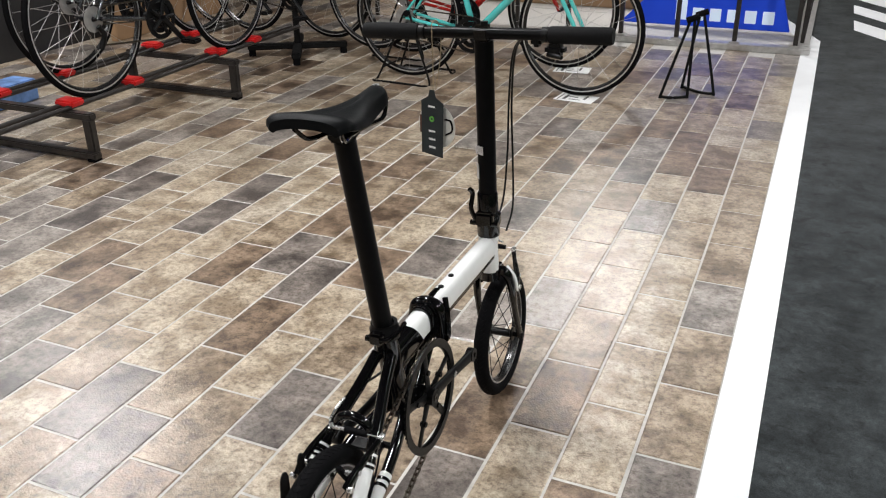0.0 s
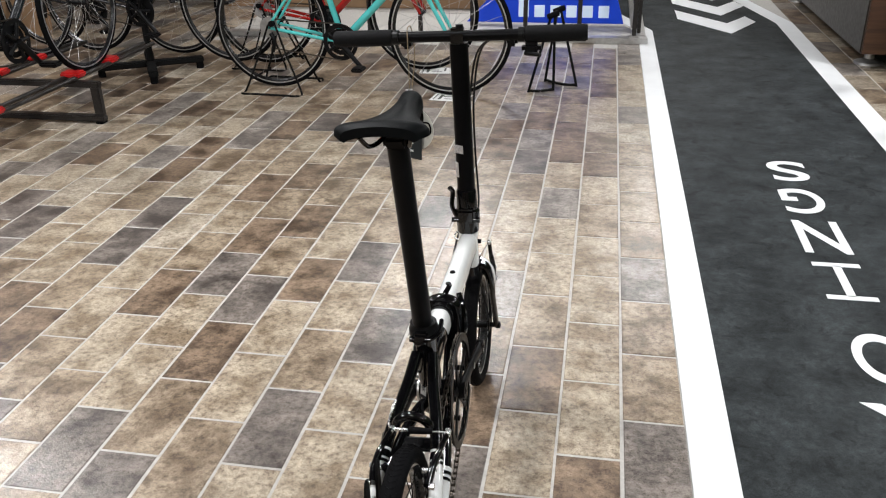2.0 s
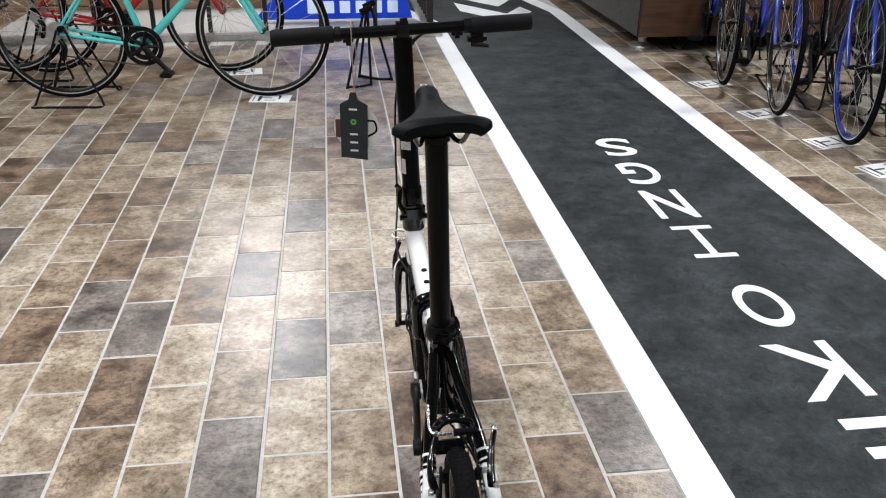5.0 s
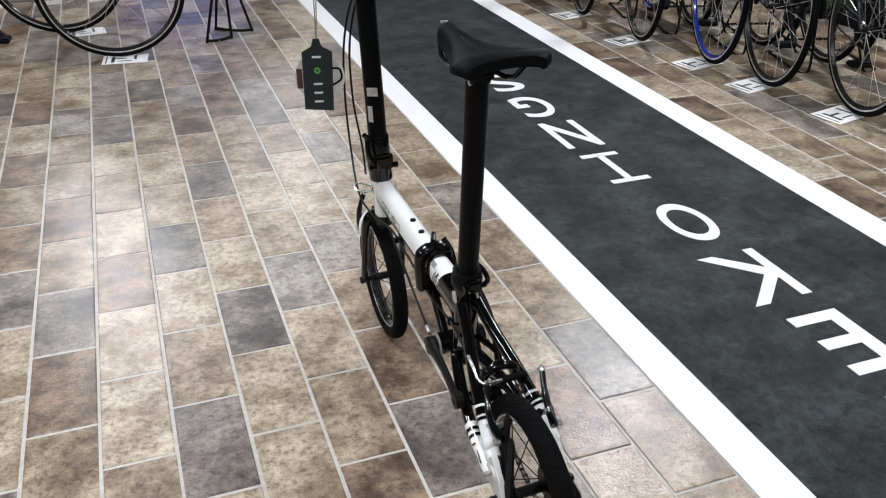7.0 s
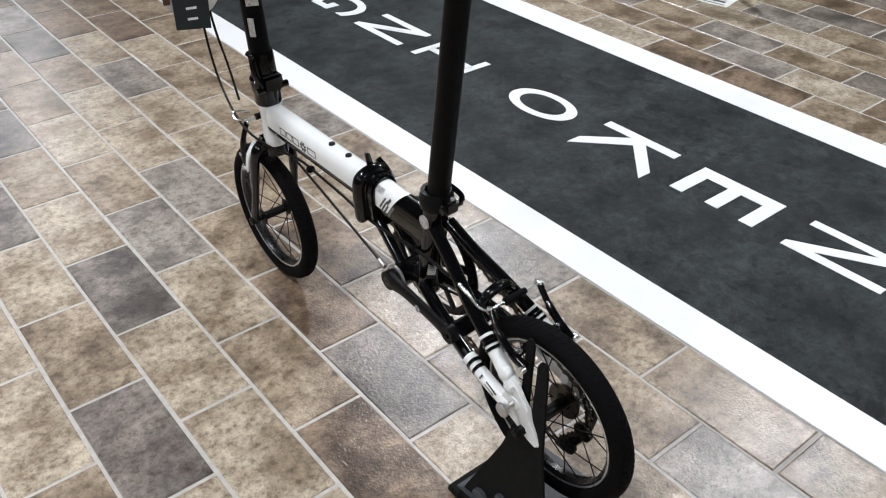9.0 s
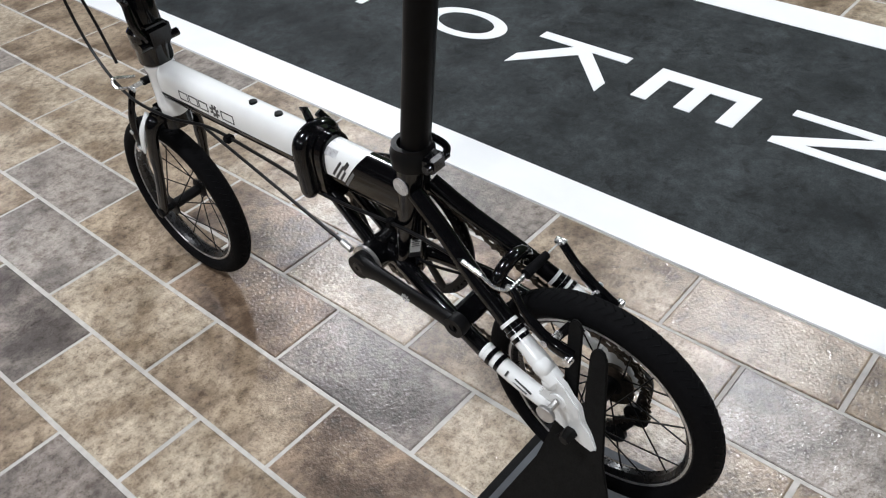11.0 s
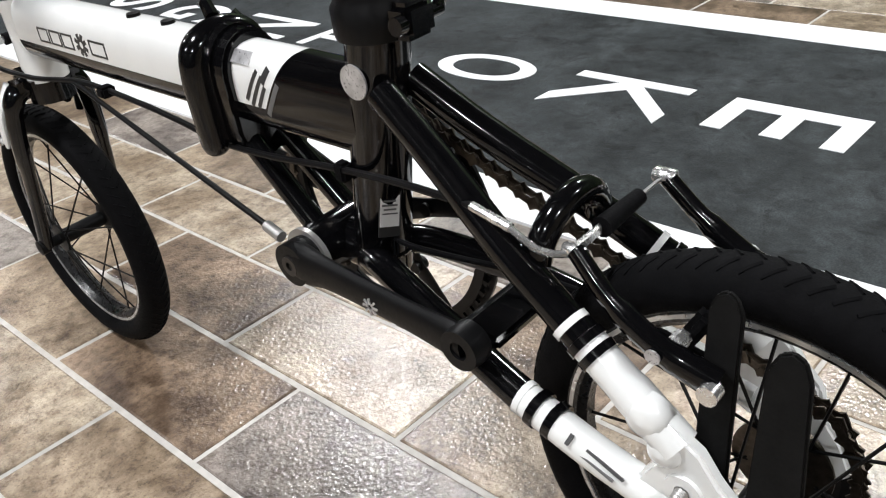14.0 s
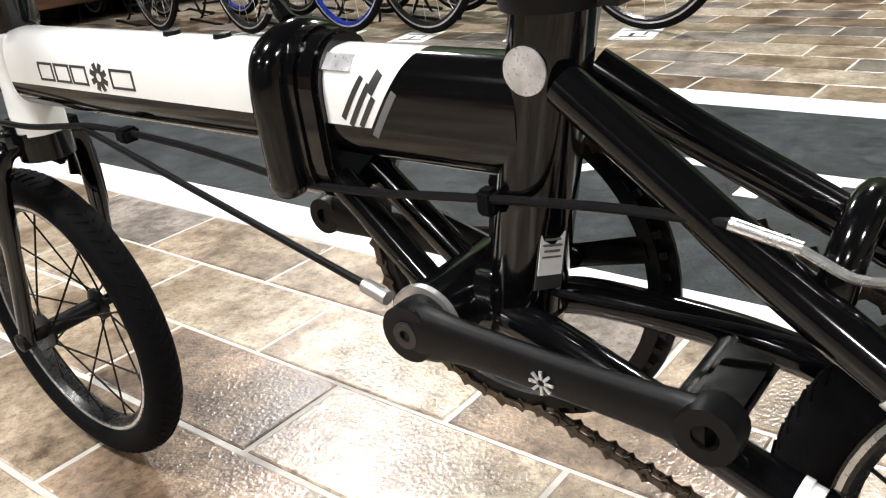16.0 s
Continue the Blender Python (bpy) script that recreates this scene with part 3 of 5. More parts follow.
for s in (-1, 1):
    # upper stays, black then white after the stripes
    stay(s, [(0.014, 1.622, 0.432), (0.022, 1.575, 0.402), (0.036, 1.515, 0.366), (0.045, 1.462, 0.335)], 0.0105, M_BLACK, "seat_stay", "glossy black upper stay")
    stay(s, [(0.045, 1.462, 0.335), (0.049, 1.430, 0.315), (0.051, 1.402, 0.295)], [0.0107] * 5 + [0.0115] * 5 + [0.0115], M_WHITE, "stay_tip", "white end of the upper stay")
    for k in range(2):
        t = 0.25 + 0.45 * k
        a = Vector((s * 0.0447, 1.466, 0.3375)).lerp(Vector((s * 0.0482, 1.438, 0.3205)), t * 0.6)
        part("stripe", tube([a, a + Vector((s * 0.0006, -0.0042, -0.0026))], 0.0117, 16), M_BLACK, bike, "black stripe")
    a = Vector((s * 0.0440, 1.4715, 0.3408))
    part("stripe", tube([a, a + Vector((s * 0.0005, -0.0036, -0.0022))], 0.0112, 14), M_WHITE, bike, "white stripe")
    # lower stays
    stay(s, [(0.014, 1.660, 0.303), (0.024, 1.628, 0.303), (0.040, 1.560, 0.291), (0.049, 1.500, 0.275)], 0.0105, M_BLACK, "chain_stay", "glossy black lower stay")
    stay(s, [(0.049, 1.500, 0.275), (0.052, 1.450, 0.262), (0.053, 1.405, 0.252)], 0.0108, M_WHITE, "stay_end", "white end of the lower stay")
    for k in range(2):
        a = Vector((s * 0.0492, 1.494 - 0.012 * k, 0.2735 - 0.0032 * k))
        part("stripe", tube([a, a + Vector((s * 0.0004, -0.0055, -0.0014))], 0.0121, 16), M_BLACK, bike, "black stripe")
    a = Vector((s * 0.0488, 1.5035, 0.2762))
    part("stripe", tube([a, a + Vector((s * 0.0002, -0.0040, -0.0010))], 0.0113, 14), M_WHITE, bike, "white stripe")
    # cast white dropout plate
    part("dropout", prism([(1.425, 0.262), (1.420, 0.242), (1.392, 0.230), (1.366, 0.216), (1.350, 0.213), (1.344, 0.221), (1.352, 0.240), (1.364, 0.256), (1.368, 0.275), (1.378, 0.285), (1.388, 0.300), (1.408, 0.312), (1.418, 0.300), (1.412, 0.284), (1.420, 0.272)], 0.009, Matrix(((0, 0, 1, s * 0.0525 - 0.0045), (1, 0, 0, 0), (0, 1, 0, 0), (0, 0, 0, 1))), bevel=0.002), M_WHITE, bike, "white cast dropout")
    part("axle_nut", lathe([(0.0001, s * 0.057), (0.0085, s * 0.057), (0.0085, s * 0.066), (0.006, s * 0.073), (0.0001, s * 0.073)], REAR, 6), M_SATIN, bike, "black axle nut")
for y, wide, tall in ((1.463, 0.0022, 0.0070), (1.442, 0.030, 0.0018)):
    part("stay_print", box(-0.0605, y, 0.2680 + 0.26 * (y - 1.443), 0.0016, wide, tall, pose(0, 0, 0, 14, 41)), M_INK, bike, smooth=False)
part("stay_print", box(-0.0622, 1.445, 0.2640, 0.0016, 0.024, 0.0014, pose(0, 0, 0, 14, 30)), M_GREYINK, bike, smooth=False)
tension = part("chain_adjuster", lathe([(0.0001, -0.0025), (0.0105, -0.0025), (0.0115, -0.0015), (0.0115, 0.0020), (0.0105, 0.0030), (0.0001, 0.0030)], (-0.0795, 1.396, 0.272), 24), M_STEEL, bike, "steel thumb screw head")
part("adjuster_screw", lathe([(0.0001, -0.0785)] + [(0.0042 if k % 2 else 0.0033, -0.0785 + 0.00125 * k) for k in range(17)] + [(0.0001, -0.0575)], (0, 1.396, 0.272), 14), M_STEEL, tension, "threaded steel screw")
part("screw_lug", lathe([(0.0046, -0.0590), (0.0105, -0.0590), (0.0115, -0.0560), (0.0115, -0.0490), (0.0046, -0.0490)], (0, 1.396, 0.272), 20), M_WHITE, bike, "white lug for the thumb screw")
for y, z, r in ((1.4185, 0.309, 0.0125), (1.4075, 0.293, 0.0105)):
    part("stay_lobe", lathe([(0.0001, -0.0625), (r * 0.45, -0.0618), (r * 0.78, -0.0598), (r * 0.96, -0.0565), (r, -0.0520), (r, -0.0480), (0.0001, -0.0470)], (0, y, z), 22), M_WHITE, bike, "cast white lobe on the stay end")
part("stay_bridge", tube([(0.030 * math.cos(f), 1.500 - 0.004 * math.sin(f), 0.362 + 0.028 * math.sin(f)) for f in (math.pi * k / 14 for k in range(15))], 0.0082, 12, side=(0, 1, 0)), M_BLACK, bike, "arched black stay bridge")
part("stay_bridge", tube([(-0.036, 1.560, 0.290), (0.036, 1.560, 0.290)], 0.006, 12), M_SATIN, bike)
part("fender_tab", box(-0.006, 1.545, 0.292, 0.058, 0.026, 0.010, pose(0, 0, 0, 12), bevel=0.003), M_BLACK, bike)


def brake_arms(cy, cz, lean, name, far=0.040):
    """A pair of long brake arms; lean turns them about the wheel."""
    r = Matrix.Translation((0, cy, cz)) @ Matrix.Rotation(lean, 4, "X")
    for s in (-1, 1):
        e = 0.030 if s < 0 else far
        pts = [r @ Vector((s * 0.044, 0, 0)), r @ Vector((s * 0.047, 0.004, 0.028)), r @ Vector((s * (0.042 if s < 0 else 0.022 + far / 2), 0.008, 0.062)), r @ Vector((s * e, 0.010, 0.094))]
        arm = part(name, tube(smooth_path(pts, 5), [0.0085] * 5 + [0.0075] * 5 + [0.006] * 6, 12, 0.8), M_BLACK, bike, "glossy black brake arm")
        q = r @ Vector((s * 0.051, 0, 0))
        part("pivot_bolt", lathe([(0.0001, -0.004), (0.0055, -0.004), (0.0055, 0.004), (0.0001, 0.005)], q, 12), M_CHROME, arm, "chrome pivot bolt")
        q = r @ Vector((s * 0.026, 0.006, 0.024))
        part("brake_pad", box(q.x, q.y, q.z, 0.011, 0.044, 0.010, pose(0, 0, 0, math.degrees(lean)), bevel=0.003), M_RUBBER, arm)
        q = r @ Vector((s * 0.040, 0.003, 0.026))
        part("pad_bolt", lathe([(0.0001, -0.008), (0.005, -0.008), (0.005, 0.008), (0.0001, 0.008)], q, 8), M_CHROME, arm)
        q = r @ Vector((s * e, 0.010, 0.095))
        g = 0.0036 if s < 0 else 0.0052
        part("cable_bolt", lathe([(0.0001, -0.007), (g * 0.8, -0.007), (g, -0.0055), (g, 0.0055), (g * 0.8, 0.007), (0.0001, 0.007)], q, 14, "Y"), M_CHROME, arm, "chrome cable bolt")
        q = r @ Vector((s * 0.0545, 0.0045, 0.030))
        part("print_dot", lathe([(0.0001, -0.0005), (0.0042, -0.0005), (0.0042, 0.0005), (0.0001, 0.0005)], q, 10), M_FOIL, arm)
    a, b = r @ Vector((-0.030, 0.012, 0.096)), r @ Vector((far, 0.012, 0.096))
    part("brake_boot", tube([a.lerp(b, 0.30), a.lerp(b, 0.72)], [0.0064, 0.0050], 12), M_RUBBER, bike)
    part("brake_link", tube([a.lerp(b, 0.72), b], 0.0012, 6), M_STEEL, bike)
    part("noodle_holder", box(*a.lerp(b, 0.13), 0.030, 0.0036, 0.0075, bevel=0.0015), M_CHROME, bike, "chrome noodle holder")
    return a, b


na, nb = brake_arms(1.388, 0.338, -1.05, "brake_arm", 0.064)
part("noodle", cable([na + Vector((0.012, 0, 0)), na + Vector((-0.002, 0.002, -0.001)), na + Vector((-0.009, 0.014, 0.001)), na + Vector((-0.0095, 0.026, 0.006)), (-0.039, 1.511, 0.3845)], 0.0021), M_CHROME, bike, "curved chrome brake noodle")
part("noodle_sleeve", tube([(-0.039, 1.510, 0.3845), (-0.037, 1.538, 0.389)], 0.0029, 12), M_CHROME, bike)
part("rear_brake_cable", cable([(-0.037, 1.536, 0.389), (-0.030, 1.590, 0.384), (-0.024, 1.640, 0.377), (-0.022, 1.690, 0.371), (-0.023, 1.740, 0.366), (-0.022, 1.800, 0.363), (-0.020, 1.86, 0.368), (-0.020, 1.92, 0.373), (-0.018, 2.02, 0.374), (-0.034, 2.10, 0.372), (-0.040, 2.19, 0.385), (-0.026, 2.29, 0.44), (-0.020, 2.325, 0.56), (-0.010, 2.318, 0.70), (0.018, 2.275, 0.815), (0.070, 2.205, 0.862), (0.125, 2.165, 0.864)], 0.0025), M_SATIN, bike, "black rear brake cable")
part("front_brake_cable", cable([(-0.004, 2.262, 0.395), (0.002, 2.295, 0.45), (-0.004, 2.318, 0.56), (0.000, 2.308, 0.70), (0.028, 2.262, 0.822), (0.080, 2.195, 0.868), (0.140, 2.165, 0.868)], 0.0025), M_SATIN, bike, "black front brake cable")
part("cable_clip", box(-0.021, 1.664, 0.372, 0.010, 0.010, 0.014, bevel=0.002), M_RUBBER, bike)
part("cable_clip", box(-0.019, 1.975, 0.373, 0.014, 0.012, 0.010, bevel=0.002), M_RUBBER, bike)
part("tension_rod", tube([(-0.020, 2.030, 0.372), (-0.041, 1.738, 0.317)], 0.0024, 8), M_SATIN, bike, "thin black steel tension cable")
part("tension_end", tube([(-0.041, 1.740, 0.3175), (-0.0425, 1.722, 0.314)], 0.0044, 10), M_STEEL, bike)
part("gear_cable", cable([(-0.004, 1.650, 0.318), (-0.010, 1.610, 0.322), (0.030, 1.52, 0.300), (0.052, 1.42, 0.262), (0.060, 1.37, 0.240)], 0.002), M_RUBBER, bike)

# cranks, chainring, chain
AX = Vector((0, 1.701, 0.303))


def crank_arm(s, name):
    pts = [Vector((s * 0.047, AX.y, AX.z)), Vector((s * 0.048, AX.y + s * 0.03, AX.z + 0.001)), Vector((s * 0.051, AX.y + s * 0.083, AX.z - s * 0.001)), Vector((s * 0.056, AX.y + s * 0.135, AX.z - s * 0.003)), Vector((s * 0.0585, AX.y + s * 0.166, AX.z - s * 0.004))]
    bm = tube(smooth_path(pts, 4), [0.0165, 0.0172, 0.0168, 0.015, 0.0135, 0.0128, 0.0125, 0.0122, 0.0120, 0.0120, 0.0120, 0.0122, 0.0126, 0.0132, 0.0136, 0.0136, 0.0125], 16, 0.52)
    arm = part(name, bm, M_SATIN, bike, "matte black crank arm without a pedal")
    part("crank_boss", lathe([(0.0001, s * 0.030), (0.0145, s * 0.030), (0.0165, s * 0.042), (0.0165, s * 0.0545), (0.0001, s * 0.0545)], AX, 24), M_SATIN, arm)
    part("crank_bolt", lathe([(0.0035, s * 0.0540), (0.0078, s * 0.0540), (0.0078, s * 0.0562), (0.0035, s * 0.0562)], AX, 18), M_DKSTEEL, arm, "dark steel crank bolt")
    e = pts[-1]
    part("pedal_eye", lathe([(0.0062, -0.0075), (0.0136, -0.0075), (0.0145, 0), (0.0136, 0.0075), (0.0062, 0.0075)], e, 22), M_SATIN, arm, "empty pedal eye")
    for k in range(8):
        f = 2 * math.pi * k / 8
        part("print_ray", box(s * 0.0590, AX.y + s * 0.085 + 0.0042 * math.cos(f), AX.z + 0.0042 * math.sin(f), 0.0010, 0.0046, 0.0014, pose(0, 0, 0, math.degrees(f))), M_FOIL, arm, smooth=False)
    return arm


crank_arm(-1, "left_crank")
crank_arm(1, "right_crank")
CX = 0.040
ring = part("chainring", lathe([(0.093, CX - 0.0018), (0.1015, CX - 0.0018), (0.1015, CX + 0.0018), (0.093, CX + 0.0018)], AX, 72), M_SATIN, bike, "large black chainring with open spider arms")
part("chain_guard", lathe([(0.0945, CX + 0.004), (0.1090, CX + 0.004), (0.1090, CX + 0.0065), (0.0945, CX + 0.0065)], AX, 72), M_SATIN, ring, "black chain guard ring")
bm = bmesh.new()
for k in range(54):
    f = 2 * math.pi * k / 54
    add_box(bm, CX, AX.y + 0.1030 * math.cos(f), AX.z + 0.1030 * math.sin(f), 0.0022, 0.0050, 0.0042, pose(0, 0, 0, math.degrees(f)))
part("ring_teeth", bm, M_SATIN, ring, smooth=False)
for k in range(5):
    f = 2 * math.pi * k / 5 + 0.35
    d = Vector((0, math.cos(f), math.sin(f)))
    part("spider_arm", tube([AX + Vector((CX, 0, 0)) + d * 0.012, AX + Vector((CX, 0, 0)) + d * 0.055, AX + Vector((CX, 0, 0)) + d * 0.096], [0.011, 0.0075, 0.0085], 10, 0.35), M_SATIN, ring)
    part("ring_bolt", lathe([(0.0001, -0.005), (0.0055, -0.005), (0.0055, 0.006), (0.0001, 0.006)], AX + Vector((CX, 0, 0)) + d * 0.052, 10), M_SATIN, ring)
cogs = part("cassette", lathe([(0.010, 0.026), (0.030, 0.026), (0.030, 0.028), (0.015, 0.029), (0.015, 0.031), (0.0265, 0.031), (0.0265, 0.033), (0.014, 0.034), (0.014, 0.036), (0.0225, 0.036), (0.0225, 0.038), (0.010, 0.038)], REAR, 30), M_CHAIN, bike, "three small rear sprockets")
mech = part("derailleur", cable([(0.060, 1.366, 0.232), (0.068, 1.352, 0.205), (0.058, 1.355, 0.160), (0.050, 1.375, 0.120)], 0.0085), M_SATIN, bike, "black rear derailleur")
for y, z in ((1.350, 0.172), (1.378, 0.118)):
    part("jockey_wheel", lathe([(0.003, -0.003), (0.017, -0.003), (0.017, 0.003), (0.003, 0.003)], (0.046, y, z), 18), M_SATIN, mech)


def chain_run(pts):
    """Alternate inner and outer links along a line."""
    bm = bmesh.new()
    path = []
    for a, b in zip(pts, pts[1:]):
        a, b = Vector(a), Vector(b)
        n = max(1, round((b - a).length / 0.0127))
        path += [a.lerp(b, i / n) for i in range(n)]
    path.append(Vector(pts[-1]))
    for i, (a, b) in enumerate(zip(path, path[1:])):
        c, d = (a + b) / 2, b - a
        tilt = math.degrees(math.atan2(d.z, d.y))
        wide = 0.0034 if i % 2 else 0.0022
        for s in (-1, 1):
            add_box(bm, c.x + s * wide, c.y, c.z, 0.0011, 0.0158, 0.0062, pose(0, 0, 0, tilt), bevel=0.0005)
            add_box(bm, a.x + s * wide, a.y, a.z, 0.0012, 0.0082, 0.0082, pose(0, 0, 0, tilt + 45))
        add_tube(bm, [a + Vector((-0.004, 0, 0)), a + Vector((0.004, 0, 0))], 0.0022, 6)
    return bm


wrap = [(CX, AX.y + 0.1035 * math.cos(f), AX.z + 0.1035 * math.sin(f)) for f in (math.radians(q) for q in range(100, -106, -8))]
chain_pts = [(0.034, 1.372, 0.279), (CX, wrap[0][1], wrap[0][2]), *wrap[1:], (0.046, 1.385, 0.1025), (0.046, 1.395, 0.118), (0.044, 1.362, 0.160), (0.040, 1.335, 0.185), (0.036, 1.338, 0.243), (0.034, 1.352, 0.272), (0.034, 1.372, 0.279)]
part("chain", chain_run(chain_pts), M_CHAIN, bike, "brown oiled bicycle chain", smooth=False)

# fork, stem, handlebar
for s in (-1, 1):
    blade = part("fork_blade", tube(smooth_path([(s * 0.018, 2.148, 0.350), (s * 0.034, 2.152, 0.340), (s * 0.042, 2.158, 0.310), (s * 0.045, 2.172, 0.240), (s * 0.047, 2.198, 0.1555)], 5), [0.013] * 8 + [0.0115] * 6 + [0.0095] * 7, 14, 0.75), M_BLACK, bike, "glossy black fork blade")
    part("fork_edge", tube(smooth_path([(s * 0.030, 2.166, 0.352), (s * 0.0470, 2.170, 0.325), (s * 0.0500, 2.180, 0.285)], 5), [0.006] * 6 + [0.0055] * 4 + [0.003], 10, 0.6), M_WHITE, blade, "white edge of the fork blade")
    part("fork_nut", lathe([(0.0001, s * 0.046), (0.009, s * 0.046), (0.009, s * 0.056), (0.0001, s * 0.058)], FRONT, 10), M_SATIN, bike)
part("fork_crown", box(0, 2.146, 0.352, 0.066, 0.040, 0.030, bevel=0.010), M_BLACK, bike, "black fork crown")
fa, fb = brake_arms(2.188, 0.292, 0.12, "front_brake_arm")
part("front_noodle", cable([fa, fa + Vector((-0.016, 0.012, 0.004)), fa + Vector((-0.008, 0.030, 0.010)), fa + Vector((0.030, 0.040, -0.008))], 0.0024), M_CHROME, bike, "curved chrome front noodle")
part("cable_tail", tube([fb, fb + Vector((-0.028, 0.022, -0.05))], 0.0008, 5), M_STEEL, bike)
SB, STP = Vector((0, 2.138, 0.440)), Vector((0, 2.148, 0.872))
stem = part("stem_post", tube([SB.lerp(STP, 0.20), SB.lerp(STP, 0.985)], 0.0198, 24), M_POST, bike, "tall matte black stem post")
part("stem_collar", lathe([(0.0001, 0), (0.0245, 0), (0.0255, 0.004), (0.0255, 0.024), (0.0285, 0.030), (0.0285, 0.050), (0.0235, 0.056), (0.0225, 0.098), (0.0205, 0.102), (0.0001, 0.102)], SB, 28, "Z"), M_BLACK, stem, "black stem hinge collar")
part("stem_hinge", box(0, SB.y - 0.022, SB.z + 0.045, 0.044, 0.022, 0.034, bevel=0.006), M_BLACK, stem)
part("stem_lever", cable([(-0.020, SB.y - 0.026, SB.z + 0.045), (-0.030, SB.y - 0.024, SB.z + 0.070), (-0.028, SB.y - 0.016, SB.z + 0.100), (-0.034, SB.y - 0.020, SB.z + 0.112)], 0.0055), M_BLACK, stem, "black stem hinge lever")
part("stem_bolt", lathe([(0.0001, -0.032), (0.006, -0.032), (0.006, 0.032), (0.0001, 0.032)], (0, SB.y - 0.024, SB.z + 0.036), 12), M_BLACK, stem)
part("stem_label", box(-0.0085, SB.y - 0.0165, 0.640, 0.022, 0.0012, 0.018, pose(0, 0, 0, 0, 0, -27)), M_FOIL, stem, "silver label on the stem", smooth=False)
part("stem_label", box(-0.0150, SB.y - 0.0125, 0.592, 0.011, 0.0012, 0.034, pose(0, 0, 0, 0, 0, -50)), M_FOIL, stem, "narrow printed label on the stem", smooth=False)
BAR = Vector((0.001, 2.142, 0.880))
bar = part("handlebar", tube([BAR + Vector((-0.262, -0.004, 0.002)), BAR + Vector((0.262, -0.004, 0.002))], 0.0118, 16, side=(0, 0, 1)), M_POST, bike, "straight matte black handlebar")
part("bar_clamp", box(0, BAR.y, BAR.z, 0.044, 0.036, 0.036, bevel=0.009), M_BLACK, bar, "black handlebar clamp")
part("clamp_bolt", lathe([(0.0001, -0.004), (0.008, -0.004), (0.008, 0.004), (0.0001, 0.005)], (0.004, BAR.y, BAR.z + 0.021), 12, "Z"), M_SATIN, bar)
for s in (-1, 1):
    a, b = BAR + Vector((s * 0.140, -0.004, 0.002)), BAR + Vector((s * 0.266, -0.004, 0.002))
    part("grip", tube([a, a.lerp(b, 0.04), a.lerp(b, 0.5), a.lerp(b, 0.96), b], [0.0155, 0.0172, 0.0172, 0.0172, 0.0150], 18, side=(0, 0, 1)), M_FOAM, bar, "black foam grip")
    part("grip_ring", lathe([(0.0119, -0.006), (0.0152, -0.006), (0.0152, 0.006), (0.0119, 0.006)], BAR + Vector((s * 0.132, -0.004, 0.002)), 18), M_SATIN, bar)
    lever = part("brake_clamp", box(BAR.x + s * 0.112, BAR.y + 0.006, BAR.z - 0.008, 0.022, 0.030, 0.030, bevel=0.006), M_SATIN, bar, "black brake lever body")
    part("brake_lever", cable([BAR + Vector((s * 0.105, 0.018, -0.012)), BAR + Vector((s * 0.130, 0.040, -0.016)), BAR + Vector((s * 0.180, 0.042, -0.018)), BAR + Vector((s * 0.225, 0.044, -0.016))], 0.0048), M_SATIN, lever)
part("shifter", box(BAR.x + 0.152, BAR.y - 0.002, BAR.z - 0.026, 0.040, 0.034, 0.024, bevel=0.008), M_SATIN, bar, "black gear shifter")
part("shift_lever", tube([BAR + Vector((0.14, -0.012, -0.034)), BAR + Vector((0.172, -0.030, -0.036))], [0.006, 0.004], 10), M_SATIN, bar)

# seat post and saddle
P0, P1 = Vector((0, 1.630, 0.470)), Vector((0, 1.566, 0.838))
post = part("seat_post", tube([P0, P1], 0.0172, 24), M_POST, bike, "long matte black seat post")
part("post_clamp", lathe([(0.0172, -0.004), (0.0255, -0.004), (0.0262, 0.0), (0.0262, 0.014), (0.0235, 0.018), (0.0235, 0.024), (0.0172, 0.024)], ST1, 28, "Z"), M_SATIN, post, "black seat clamp")
part("clamp_ear", box(0.0, ST1.y - 0.030, ST1.z + 0.008, 0.026, 0.018, 0.022, bevel=0.004), M_BLACK, post)
part("clamp_lever", cable([(0.016, ST1.y - 0.034, ST1.z + 0.008), (0.027, ST1.y - 0.026, ST1.z + 0.012), (0.030, ST1.y + 0.0, ST1.z + 0.014), (0.028, ST1.y + 0.022, ST1.z + 0.014)], 0.0045), M_BLACK, post, "black quick-release lever")
part("clamp_bolt", lathe([(0.0001, -0.018), (0.0055, -0.018), (0.0055, -0.012), (0.004, -0.012), (0.004, 0.02), (0.0001, 0.02)], (0, ST1.y - 0.034, ST1.z + 0.008), 12), M_BLACK, post, "black clamp bolt")
part("post_head", box(0, P1.y, P1.z + 0.008, 0.036, 0.044, 0.018, pose(0, 0, 0, 2), bevel=0.005), M_SATIN, post, "black saddle clamp")


